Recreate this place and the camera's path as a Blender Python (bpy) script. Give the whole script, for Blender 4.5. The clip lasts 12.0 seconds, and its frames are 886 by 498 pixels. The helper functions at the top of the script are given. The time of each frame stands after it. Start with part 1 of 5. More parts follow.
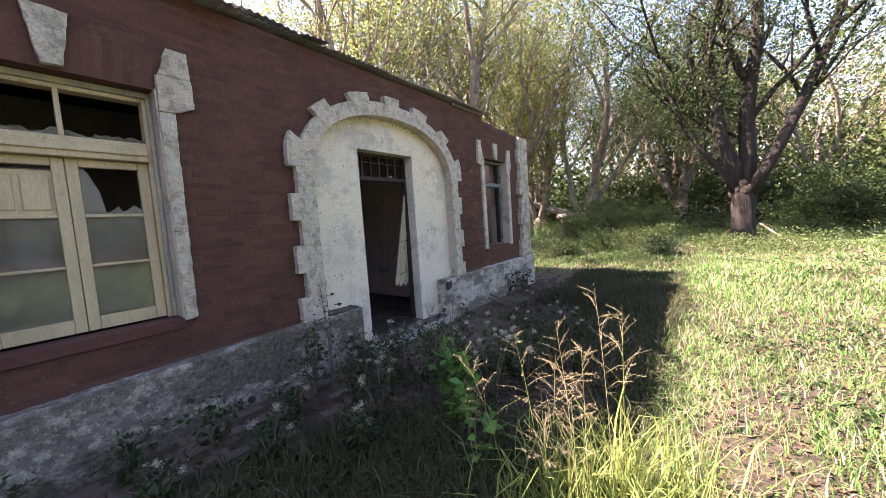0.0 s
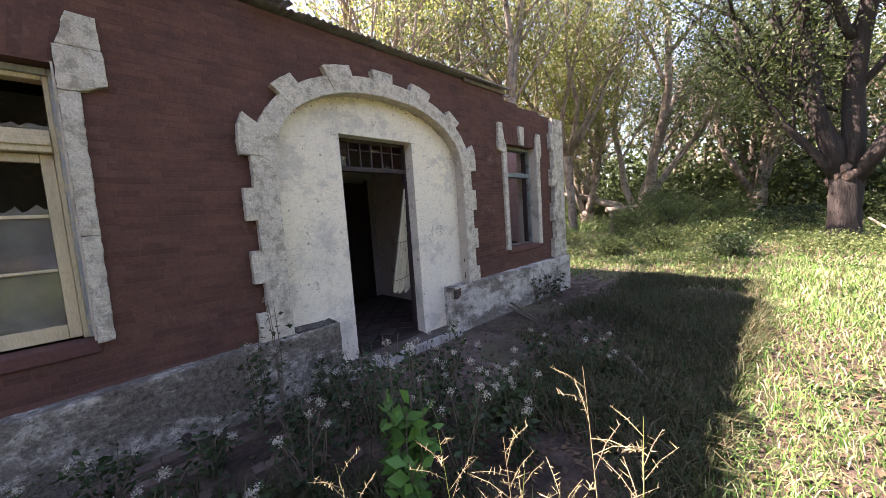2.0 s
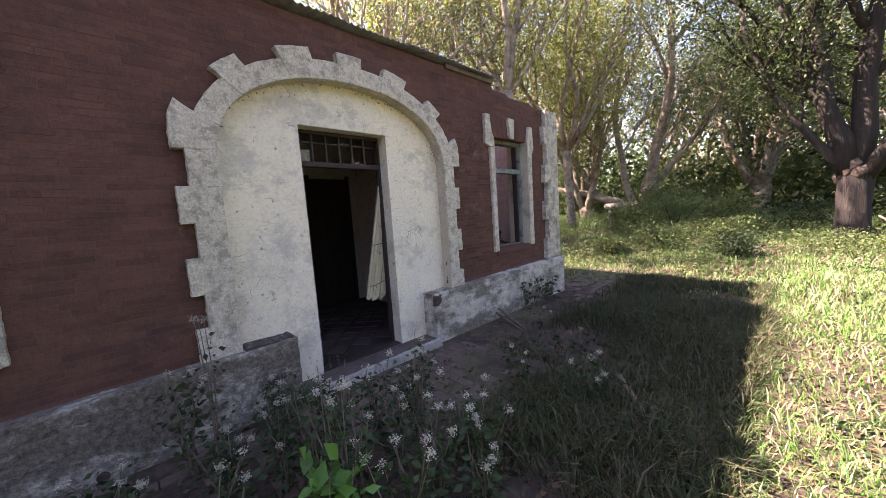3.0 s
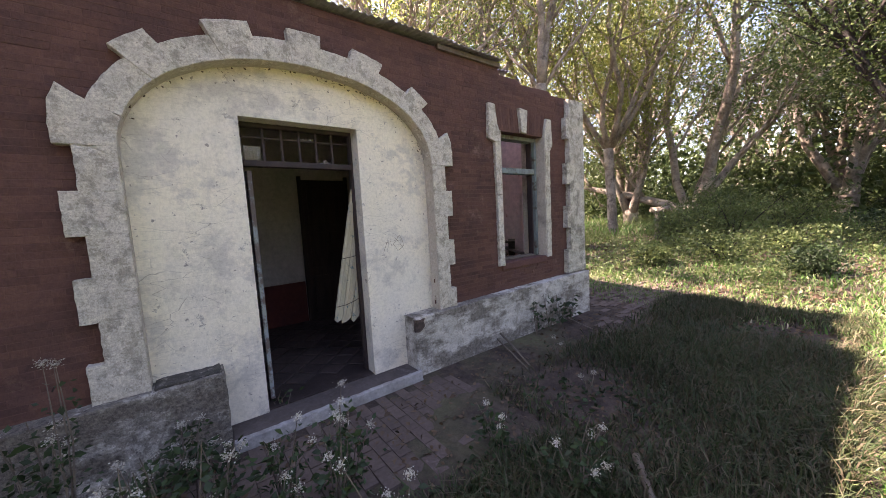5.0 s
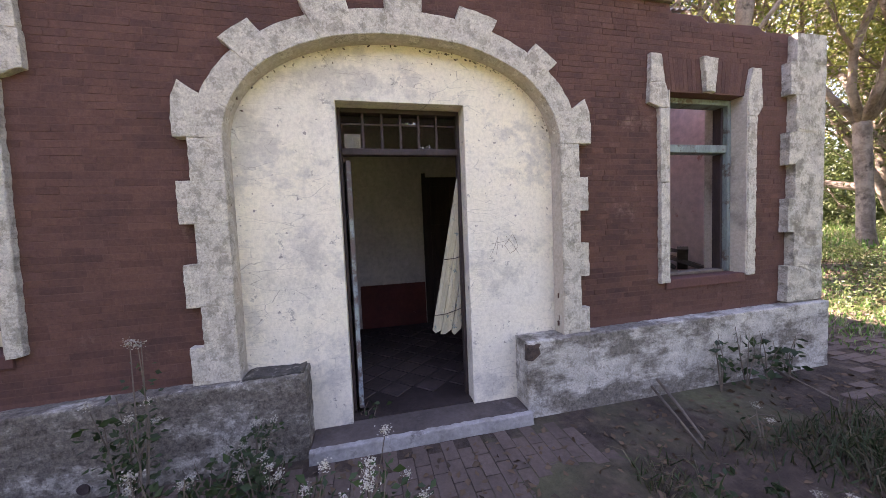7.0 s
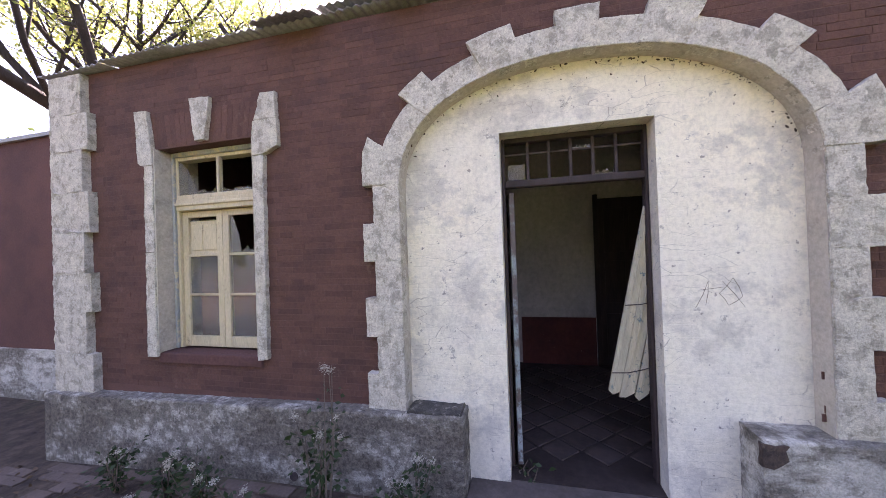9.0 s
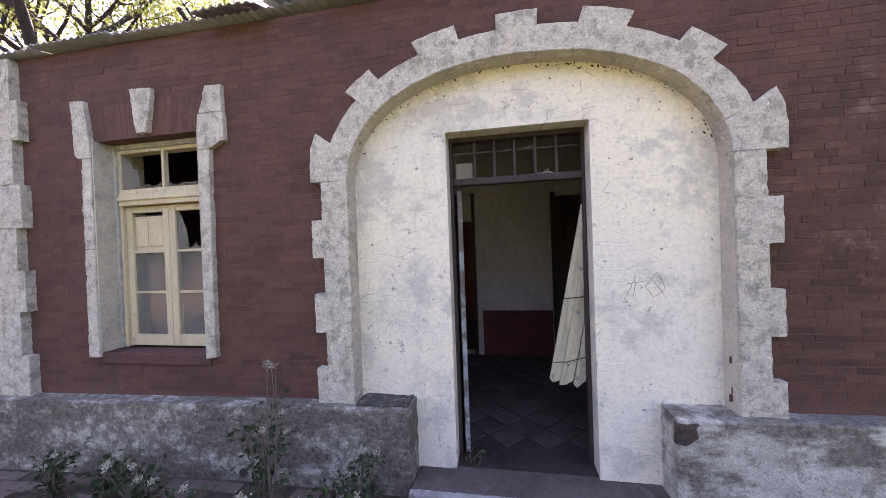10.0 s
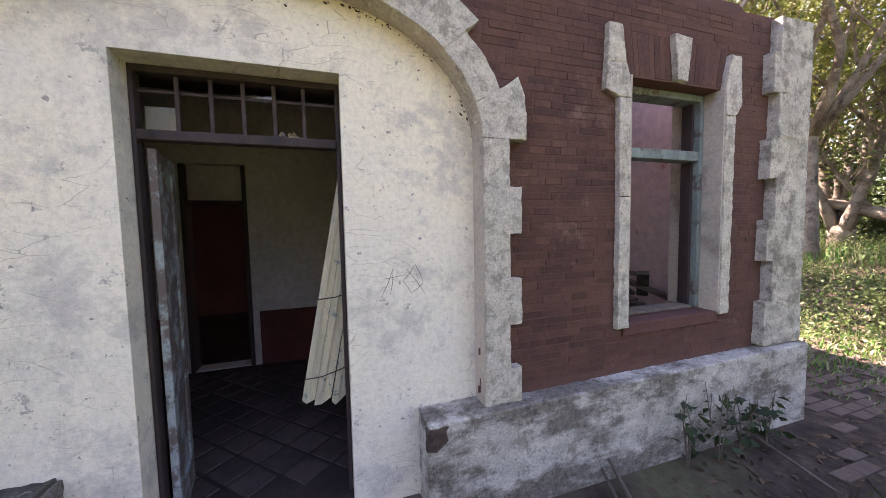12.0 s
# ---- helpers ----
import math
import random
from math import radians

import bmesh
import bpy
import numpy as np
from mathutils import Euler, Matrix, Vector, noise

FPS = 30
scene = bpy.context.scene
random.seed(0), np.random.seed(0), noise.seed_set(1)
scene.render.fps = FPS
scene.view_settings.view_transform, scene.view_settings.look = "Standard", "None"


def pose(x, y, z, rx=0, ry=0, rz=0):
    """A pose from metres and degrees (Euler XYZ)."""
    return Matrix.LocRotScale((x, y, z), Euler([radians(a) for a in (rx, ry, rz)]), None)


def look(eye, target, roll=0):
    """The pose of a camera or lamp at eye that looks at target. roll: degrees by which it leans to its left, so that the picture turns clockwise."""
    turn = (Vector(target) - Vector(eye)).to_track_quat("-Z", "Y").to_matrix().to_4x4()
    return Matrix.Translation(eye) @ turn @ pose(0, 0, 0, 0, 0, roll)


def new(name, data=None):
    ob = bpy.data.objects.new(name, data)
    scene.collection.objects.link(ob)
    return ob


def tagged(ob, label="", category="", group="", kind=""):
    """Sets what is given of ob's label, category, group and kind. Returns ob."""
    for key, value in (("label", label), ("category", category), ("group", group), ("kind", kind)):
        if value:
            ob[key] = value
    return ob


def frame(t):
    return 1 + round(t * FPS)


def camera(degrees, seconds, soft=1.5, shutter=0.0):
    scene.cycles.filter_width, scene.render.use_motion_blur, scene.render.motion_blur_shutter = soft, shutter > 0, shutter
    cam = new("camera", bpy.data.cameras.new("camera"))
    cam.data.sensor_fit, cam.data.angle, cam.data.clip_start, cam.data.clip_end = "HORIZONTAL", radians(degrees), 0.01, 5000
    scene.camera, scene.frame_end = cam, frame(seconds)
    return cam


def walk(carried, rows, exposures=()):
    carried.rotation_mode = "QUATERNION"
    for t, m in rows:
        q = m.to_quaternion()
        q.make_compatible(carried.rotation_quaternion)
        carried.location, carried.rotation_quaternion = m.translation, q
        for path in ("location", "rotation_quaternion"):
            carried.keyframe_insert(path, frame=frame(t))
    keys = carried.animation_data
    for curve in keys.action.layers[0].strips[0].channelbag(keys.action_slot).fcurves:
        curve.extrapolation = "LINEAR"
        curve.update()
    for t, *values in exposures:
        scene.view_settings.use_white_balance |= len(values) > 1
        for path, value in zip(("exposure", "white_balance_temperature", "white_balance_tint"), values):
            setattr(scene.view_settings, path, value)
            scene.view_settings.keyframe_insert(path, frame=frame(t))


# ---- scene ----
cam = camera(105.1, 12.0, soft=0.75)
PATH = [
    (0, (0.431, 0.482, 1.623), (-0.812, 2.042, 1.469), -3.9),
    (0.5, (0.243, 0.746, 1.646), (-1.038, 2.273, 1.489), -3.9),
    (1, (0.155, 0.993, 1.621), (-1.26, 2.396, 1.445), -3.9),
    (1.5, (0.254, 1.289, 1.633), (-1.182, 2.669, 1.453), -4.2),
    (2, (0.314, 1.508, 1.65), (-1.126, 2.885, 1.474), -4.0),
    (2.5, (0.295, 1.718, 1.628), (-1.145, 3.093, 1.433), -3.9),
    (3, (0.222, 2.006, 1.697), (-1.22, 3.376, 1.493), -3.9),
    (5, (0.073, 2.988, 1.755), (-1.517, 4.186, 1.565), -3.2),
    (5.5, (-0.087, 3.143, 1.714), (-1.759, 4.229, 1.555), -2.8),
    (6, (-0.178, 3.347, 1.707), (-2.083, 3.947, 1.598), -2.3),
    (6.5, (-0.282, 3.486, 1.664), (-2.218, 3.976, 1.552), -2.4),
    (6.7, (-0.346, 3.565, 1.652), (-2.286, 4.035, 1.535), -2.4),
    (8.3, (-0.67, 3.65, 1.785), (-2.668, 3.712, 1.82), -1.8),
    (8.5, (-0.664, 3.63, 1.823), (-2.656, 3.449, 1.84), -1.5),
    (9, (-0.687, 3.604, 1.815), (-2.629, 3.129, 1.83), -2.0),
    (9.5, (-0.697, 3.678, 1.812), (-2.636, 3.188, 1.832), -2.7),
    (10, (-0.671, 3.849, 1.82), (-2.64, 3.498, 1.799), -2.1),
    (10.5, (-0.745, 3.986, 1.762), (-2.744, 3.967, 1.683), -1.4),
    (11, (-0.952, 4.065, 1.792), (-2.924, 4.359, 1.639), -1.1),
    (11.5, (-1.13, 4.178, 1.827), (-3.057, 4.683, 1.652), -1.3),
    (12, (-1.206, 4.413, 1.814), (-3.104, 5.031, 1.681), -1.1),
]
walk(cam, [(t, look(eye, target, roll)) for t, eye, target, roll in PATH],
     [(0, 3.06, 7200, 31), (2.5, 3.1, 7400, 35), (5.5, 3.25, 7600, 37), (6.5, 3.6, 7600, 41), (8.5, 3.76, 7200, 42), (9.5, 3.78, 7200, 42), (10.5, 3.74, 7300, 41), (12, 3.56, 7500, 38)])

# ---- world and light ----
SUN_TO = Vector((-3.14, -1.9, 3.75)).normalized()
world = bpy.data.worlds.new("sky")
scene.world = world
world.use_nodes = True
wn = world.node_tree
sky = wn.nodes.new("ShaderNodeTexSky")
sky.sky_type, sky.sun_disc = "NISHITA", False
sky.sun_elevation, sky.sun_rotation = math.asin(SUN_TO.z), math.atan2(SUN_TO.x, SUN_TO.y)
background = wn.nodes["Background"]
background.inputs["Strength"].default_value = 0.078
sky.ozone_density, sky.dust_density, sky.air_density = 1.2, 0.7, 1.0
wn.links.new(sky.outputs["Color"], background.inputs["Color"])
sun_data = bpy.data.lights.new("sun", "SUN")
sun_data.energy, sun_data.angle, sun_data.color = 5.0, radians(0.53), (1.0, 0.95, 0.87)
sun = new("sun", sun_data)
sun.matrix_world = look(SUN_TO * 60, (0, 0, 0))

# ---- materials ----
def node(nt, kind, **given):
    n = nt.nodes.new(kind)
    for key, value in given.items():
        n.inputs[key.replace("_", " ")].default_value = value
    return n


def ramp(nt, fac, stops):
    r = nt.nodes.new("ShaderNodeValToRGB")
    els = r.color_ramp.elements
    while len(els) < len(stops):
        els.new(0.5)
    for e, (p, c) in zip(els, stops):
        e.position, e.color = p, (*c, 1.0) if len(c) == 3 else (c[0], c[0], c[0], 1.0)
    nt.links.new(fac, r.inputs["Fac"])
    return r.outputs["Color"]


def blend(nt, fac, a, b, mode="MIX"):
    m = nt.nodes.new("ShaderNodeMix")
    m.data_type, m.blend_type = "RGBA", mode
    for socket, value in ((m.inputs["Factor"], fac), (m.inputs["A"], a), (m.inputs["B"], b)):
        if isinstance(value, (int, float)):
            socket.default_value = value
        elif isinstance(value, tuple):
            socket.default_value = (*value, 1.0)
        else:
            nt.links.new(value, socket)
    return m.outputs["Result"]


def noise_of(nt, where, scale, detail=6.0, rough=0.6, stretch=(1, 1, 1)):
    mp = nt.nodes.new("ShaderNodeMapping")
    mp.inputs["Scale"].default_value = stretch
    nt.links.new(where, mp.inputs["Vector"])
    n = node(nt, "ShaderNodeTexNoise", Scale=scale, Detail=detail, Roughness=rough)
    nt.links.new(mp.outputs["Vector"], n.inputs["Vector"])
    return n.outputs["Fac"]


def start_material(name, rough=0.8, metal=0.0):
    m = bpy.data.materials.new(name)
    m.use_nodes = True
    nt = m.node_tree
    b = nt.nodes["Principled BSDF"]
    b.inputs["Roughness"].default_value, b.inputs["Metallic"].default_value = rough, metal
    b.inputs["Specular IOR Level"].default_value = 0.3
    geo = nt.nodes.new("ShaderNodeNewGeometry")
    return m, nt, b, geo


def bump(nt, b, height, strength, distance=0.01):
    n = node(nt, "ShaderNodeBump", Strength=strength, Distance=distance)
    nt.links.new(height, n.inputs["Height"])
    nt.links.new(n.outputs["Normal"], b.inputs["Normal"])


def worn(name, base, other, stain=None, big=1.2, fine=28.0, low=0.42, high=0.62, rough=0.85, relief=0.4, stain_at=(0.55, 0.68),
         stain_scale=3.0, stretch=(1, 1, 1), each="", spread=0.25, metal=0.0, distance=0.01):
    """A surface of two tones with grain, an optional third tone in patches, and a tone of its own for each piece."""
    m, nt, b, geo = start_material(name, rough, metal)
    p = geo.outputs["Position"]
    fine_n = noise_of(nt, p, fine, 8, 0.7, stretch)
    colour = ramp(nt, noise_of(nt, p, big, 8, 0.68, stretch), [(low, base), (high, other)])
    colour = blend(nt, 0.75, colour, ramp(nt, fine_n, [(0.3, (0.55,)), (0.7, (1.0,))]), "MULTIPLY")
    if stain:
        patch = ramp(nt, noise_of(nt, p, stain_scale, 10, 0.75), [(stain_at[0], (0.0,)), (stain_at[1], (1.0,))])
        colour = blend(nt, patch, colour, stain)
    if each:
        if each == "object":
            value = nt.nodes.new("ShaderNodeObjectInfo").outputs["Random"]
        else:
            value = geo.outputs["Random Per Island"]
        colour = blend(nt, 1.0, colour, ramp(nt, value, [(0.0, (1 - spread,)), (1.0, (1.0,))]), "MULTIPLY")
    nt.links.new(colour, b.inputs["Base Color"])
    bump(nt, b, fine_n, relief, distance)
    return m


def foliage(name, tones, rough=0.5, through_light=0.35):
    """Leaves: each leaf takes one of several tones; some light passes through."""
    m, nt, b, geo = start_material(name, rough)
    colour = ramp(nt, geo.outputs["Random Per Island"], [(i / max(1, len(tones) - 1), c) for i, c in enumerate(tones)])
    big = ramp(nt, noise_of(nt, geo.outputs["Position"], 0.7, 3), [(0.3, (0.62,)), (0.7, (1.0,))])
    colour = blend(nt, 1.0, colour, big, "MULTIPLY")
    nt.links.new(colour, b.inputs["Base Color"])
    tr = nt.nodes.new("ShaderNodeBsdfTranslucent")
    nt.links.new(colour, tr.inputs["Color"])
    mix = nt.nodes.new("ShaderNodeMixShader")
    mix.inputs["Fac"].default_value = through_light
    nt.links.new(b.outputs["BSDF"], mix.inputs[1])
    nt.links.new(tr.outputs["BSDF"], mix.inputs[2])
    nt.links.new(mix.outputs["Shader"], nt.nodes["Material Output"].inputs["Surface"])
    return m


def limewash(name, white, grey, black, scale, white_from, black_from, streak=0.5, tint=(0.5, 0.42, 0.32), grime=0.0, grime_from=0.47):
    """Flaking limewash over grey masonry: crisp patches of white, black lichen, dirty runs and a little ochre."""
    m, nt, b, geo = start_material(name, 0.92)
    p = geo.outputs["Position"]
    under = ramp(nt, noise_of(nt, p, scale * 1.7, 10, 0.7), [(0.3, tuple(0.6 * c for c in grey)), (0.7, grey)])
    lime = ramp(nt, noise_of(nt, p, scale * 3.0, 8, 0.7), [(0.3, tuple(0.78 * c for c in white)), (0.65, white)])
    flake_n = noise_of(nt, p, scale, 14, 0.74)
    flake = ramp(nt, flake_n, [(white_from - 0.01, (0.0,)), (white_from + 0.06, (1.0,))])
    colour = blend(nt, flake, under, lime)
    ochre = ramp(nt, noise_of(nt, p, scale * 0.8, 6, 0.6), [(0.58, (0.0,)), (0.72, (0.35,))])
    colour = blend(nt, ochre, colour, tint)
    runs = ramp(nt, noise_of(nt, p, scale * 1.6, 6, 0.65, (1, 0.55, 1.0)), [(0.4, (1 - streak,)), (0.62, (1.0,))])
    colour = blend(nt, 1.0, colour, runs, "MULTIPLY")
    if grime:
        dirt = ramp(nt, noise_of(nt, p, 2.1, 14, 0.7, (1, 0.6, 1.5)), [(grime_from, (0.0,)), (grime_from + 0.09, (grime,))])
        colour = blend(nt, dirt, colour, ramp(nt, noise_of(nt, p, 24.0, 10, 0.75), [(0.36, (0.065, 0.054, 0.043)), (0.64, (0.26, 0.222, 0.175))]))
    lichen = ramp(nt, noise_of(nt, p, scale * 1.3, 14, 0.8), [(black_from, (0.0,)), (black_from + 0.09, (0.9,))])
    colour = blend(nt, lichen, colour, black)
    speck = ramp(nt, noise_of(nt, p, 30.0, 6, 0.7), [(0.6, (0.0,)), (0.67, (0.8,))])
    colour = blend(nt, speck, colour, tuple(1.6 * c for c in black))
    colour = blend(nt, 0.8, colour, ramp(nt, noise_of(nt, p, 70.0, 6, 0.8), [(0.35, (0.5,)), (0.62, (1.0,))]), "MULTIPLY")
    nt.links.new(colour, b.inputs["Base Color"])
    grain = noise_of(nt, p, 55.0, 8, 0.75)
    height = blend(nt, 0.6, flake_n, grain)
    bump(nt, b, height, 1.0, 0.02)
    return m


def plaster_material():
    """Cream limewash over rough brickwork: grey bare patches, hairline cracks and the faint courses beneath."""
    m, nt, b, geo = start_material("cream_limewash", 0.9)
    p = geo.outputs["Position"]
    colour = ramp(nt, noise_of(nt, p, 0.9, 6), [(0.35, (0.8, 0.72, 0.55)), (0.65, (0.72, 0.67, 0.56))])
    grey = ramp(nt, noise_of(nt, p, 2.3, 12, 0.72, (1, 1, 1.25)), [(0.5, (0.0,)), (0.6, (0.8,))])
    colour = blend(nt, grey, colour, (0.51, 0.475, 0.405))
    bare = ramp(nt, noise_of(nt, p, 5.5, 12, 0.75), [(0.6, (0.0,)), (0.63, (0.8,))])
    colour = blend(nt, bare, colour, (0.34, 0.32, 0.28))
    soot = ramp(nt, noise_of(nt, p, 3.1, 12, 0.72), [(0.63, (0.0,)), (0.72, (0.7,))])
    colour = blend(nt, soot, colour, (0.2, 0.19, 0.17))
    damp = ramp(nt, noise_of(nt, p, 1.5, 14, 0.74, (1, 1.2, 0.7)), [(0.53, (0.0,)), (0.66, (0.6,))])
    colour = blend(nt, damp, colour, ramp(nt, noise_of(nt, p, 18.0, 10, 0.75), [(0.36, (0.27, 0.25, 0.21)), (0.62, (0.52, 0.49, 0.42))]))
    mp = nt.nodes.new("ShaderNodeMapping")
    mp.inputs["Scale"].default_value = (1, 0.75, 3.6)
    warp = node(nt, "ShaderNodeTexNoise", Scale=3.0, Detail=4.0)
    nt.links.new(p, warp.inputs["Vector"])
    shifted = nt.nodes.new("ShaderNodeVectorMath")
    shifted.operation = "MULTIPLY_ADD"
    shifted.inputs[1].default_value = (0.16, 0.16, 0.16)
    nt.links.new(warp.outputs["Color"], shifted.inputs[0])
    nt.links.new(p, shifted.inputs[2])
    nt.links.new(shifted.outputs["Vector"], mp.inputs["Vector"])
    cell = node(nt, "ShaderNodeTexVoronoi", Scale=3.2)
    cell.feature = "DISTANCE_TO_EDGE"
    nt.links.new(mp.outputs["Vector"], cell.inputs["Vector"])
    crack = ramp(nt, cell.outputs["Distance"], [(0.0, (1.0,)), (0.013, (0.0,))])
    gate = ramp(nt, noise_of(nt, p, 1.9, 4), [(0.48, (0.0,)), (0.6, (0.7,))])
    crack = blend(nt, 1.0, crack, gate, "MULTIPLY")
    colour = blend(nt, crack, colour, (0.22, 0.2, 0.17))
    for size, cover in ((4.0, 0.655), (9.0, 0.66)):
        scratch = ramp(nt, noise_of(nt, p, size, 10, 0.7, (1, 0.8, 5.5)), [(cover, (0.0,)), (cover + 0.03, (0.65,))])
        colour = blend(nt, scratch, colour, (0.36, 0.335, 0.29))
    speck = ramp(nt, noise_of(nt, p, 22.0, 3, 0.5), [(0.69, (0.0,)), (0.72, (0.8,))])
    colour = blend(nt, speck, colour, (0.25, 0.22, 0.2))
    colour = blend(nt, 0.55, colour, ramp(nt, noise_of(nt, p, 34.0, 8, 0.8), [(0.34, (0.66,)), (0.56, (1.0,))]), "MULTIPLY")
    nt.links.new(colour, b.inputs["Base Color"])
    courses = noise_of(nt, p, 7.0, 7, 0.6, (1, 0.6, 1.5))
    flat = nt.nodes.new("ShaderNodeCombineXYZ")
    warm = nt.nodes.new("ShaderNodeSeparateXYZ")
    nt.links.new(p, warm.inputs["Vector"])
    nt.links.new(warm.outputs["Y"], flat.inputs["X"])
    nt.links.new(warm.outputs["Z"], flat.inputs["Y"])
    bricks = node(nt, "ShaderNodeTexBrick", Scale=1.0, Mortar_Size=0.006, Mortar_Smooth=0.9, Brick_Width=0.3, Row_Height=0.085)
    nt.links.new(flat.outputs["Vector"], bricks.inputs["Vector"])
    ghost = blend(nt, ramp(nt, noise_of(nt, p, 2.0, 4), [(0.42, (0.0,)), (0.6, (0.13,))]), courses, ramp(nt, bricks.outputs["Fac"], [(0.0, (0.6,)), (1.0, (0.0,))]))
    bump(nt, b, blend(nt, 0.3, ghost, noise_of(nt, p, 45.0, 8, 0.75)), 0.55, 0.022)
    return m


def ground_material():
    m, nt, b, geo = start_material("soil_and_litter", 0.95)
    p = geo.outputs["Position"]
    soil = ramp(nt, noise_of(nt, p, 5.0, 10, 0.75), [(0.35, (0.03, 0.021, 0.016)), (0.53, (0.068, 0.048, 0.036)), (0.72, (0.145, 0.106, 0.078))])
    green = ramp(nt, noise_of(nt, p, 0.55, 6, 0.6), [(0.52, (0.0,)), (0.68, (0.8,))])
    turf = ramp(nt, noise_of(nt, p, 14.0, 8, 0.8), [(0.3, (0.06, 0.066, 0.03)), (0.7, (0.16, 0.155, 0.08))])
    nt.links.new(blend(nt, green, soil, turf), b.inputs["Base Color"])
    bump(nt, b, noise_of(nt, p, 26.0, 8, 0.75), 0.8, 0.03)
    return m


def glass_material():
    m, nt, b, geo = start_material("dusty_glass", 0.06)
    b.inputs["Transmission Weight"].default_value, b.inputs["IOR"].default_value = 1.0, 1.5
    b.inputs["Specular IOR Level"].default_value = 0.9
    dust = node(nt, "ShaderNodeBsdfDiffuse", Color=(0.42, 0.4, 0.36, 1))
    mix = nt.nodes.new("ShaderNodeMixShader")
    fac = ramp(nt, noise_of(nt, geo.outputs["Position"], 5.0, 6), [(0.3, (0.06,)), (0.75, (0.32,))])
    nt.links.new(fac, mix.inputs["Fac"])
    nt.links.new(b.outputs["BSDF"], mix.inputs[1])
    nt.links.new(dust.outputs["BSDF"], mix.inputs[2])
    nt.links.new(mix.outputs["Shader"], nt.nodes["Material Output"].inputs["Surface"])
    return m


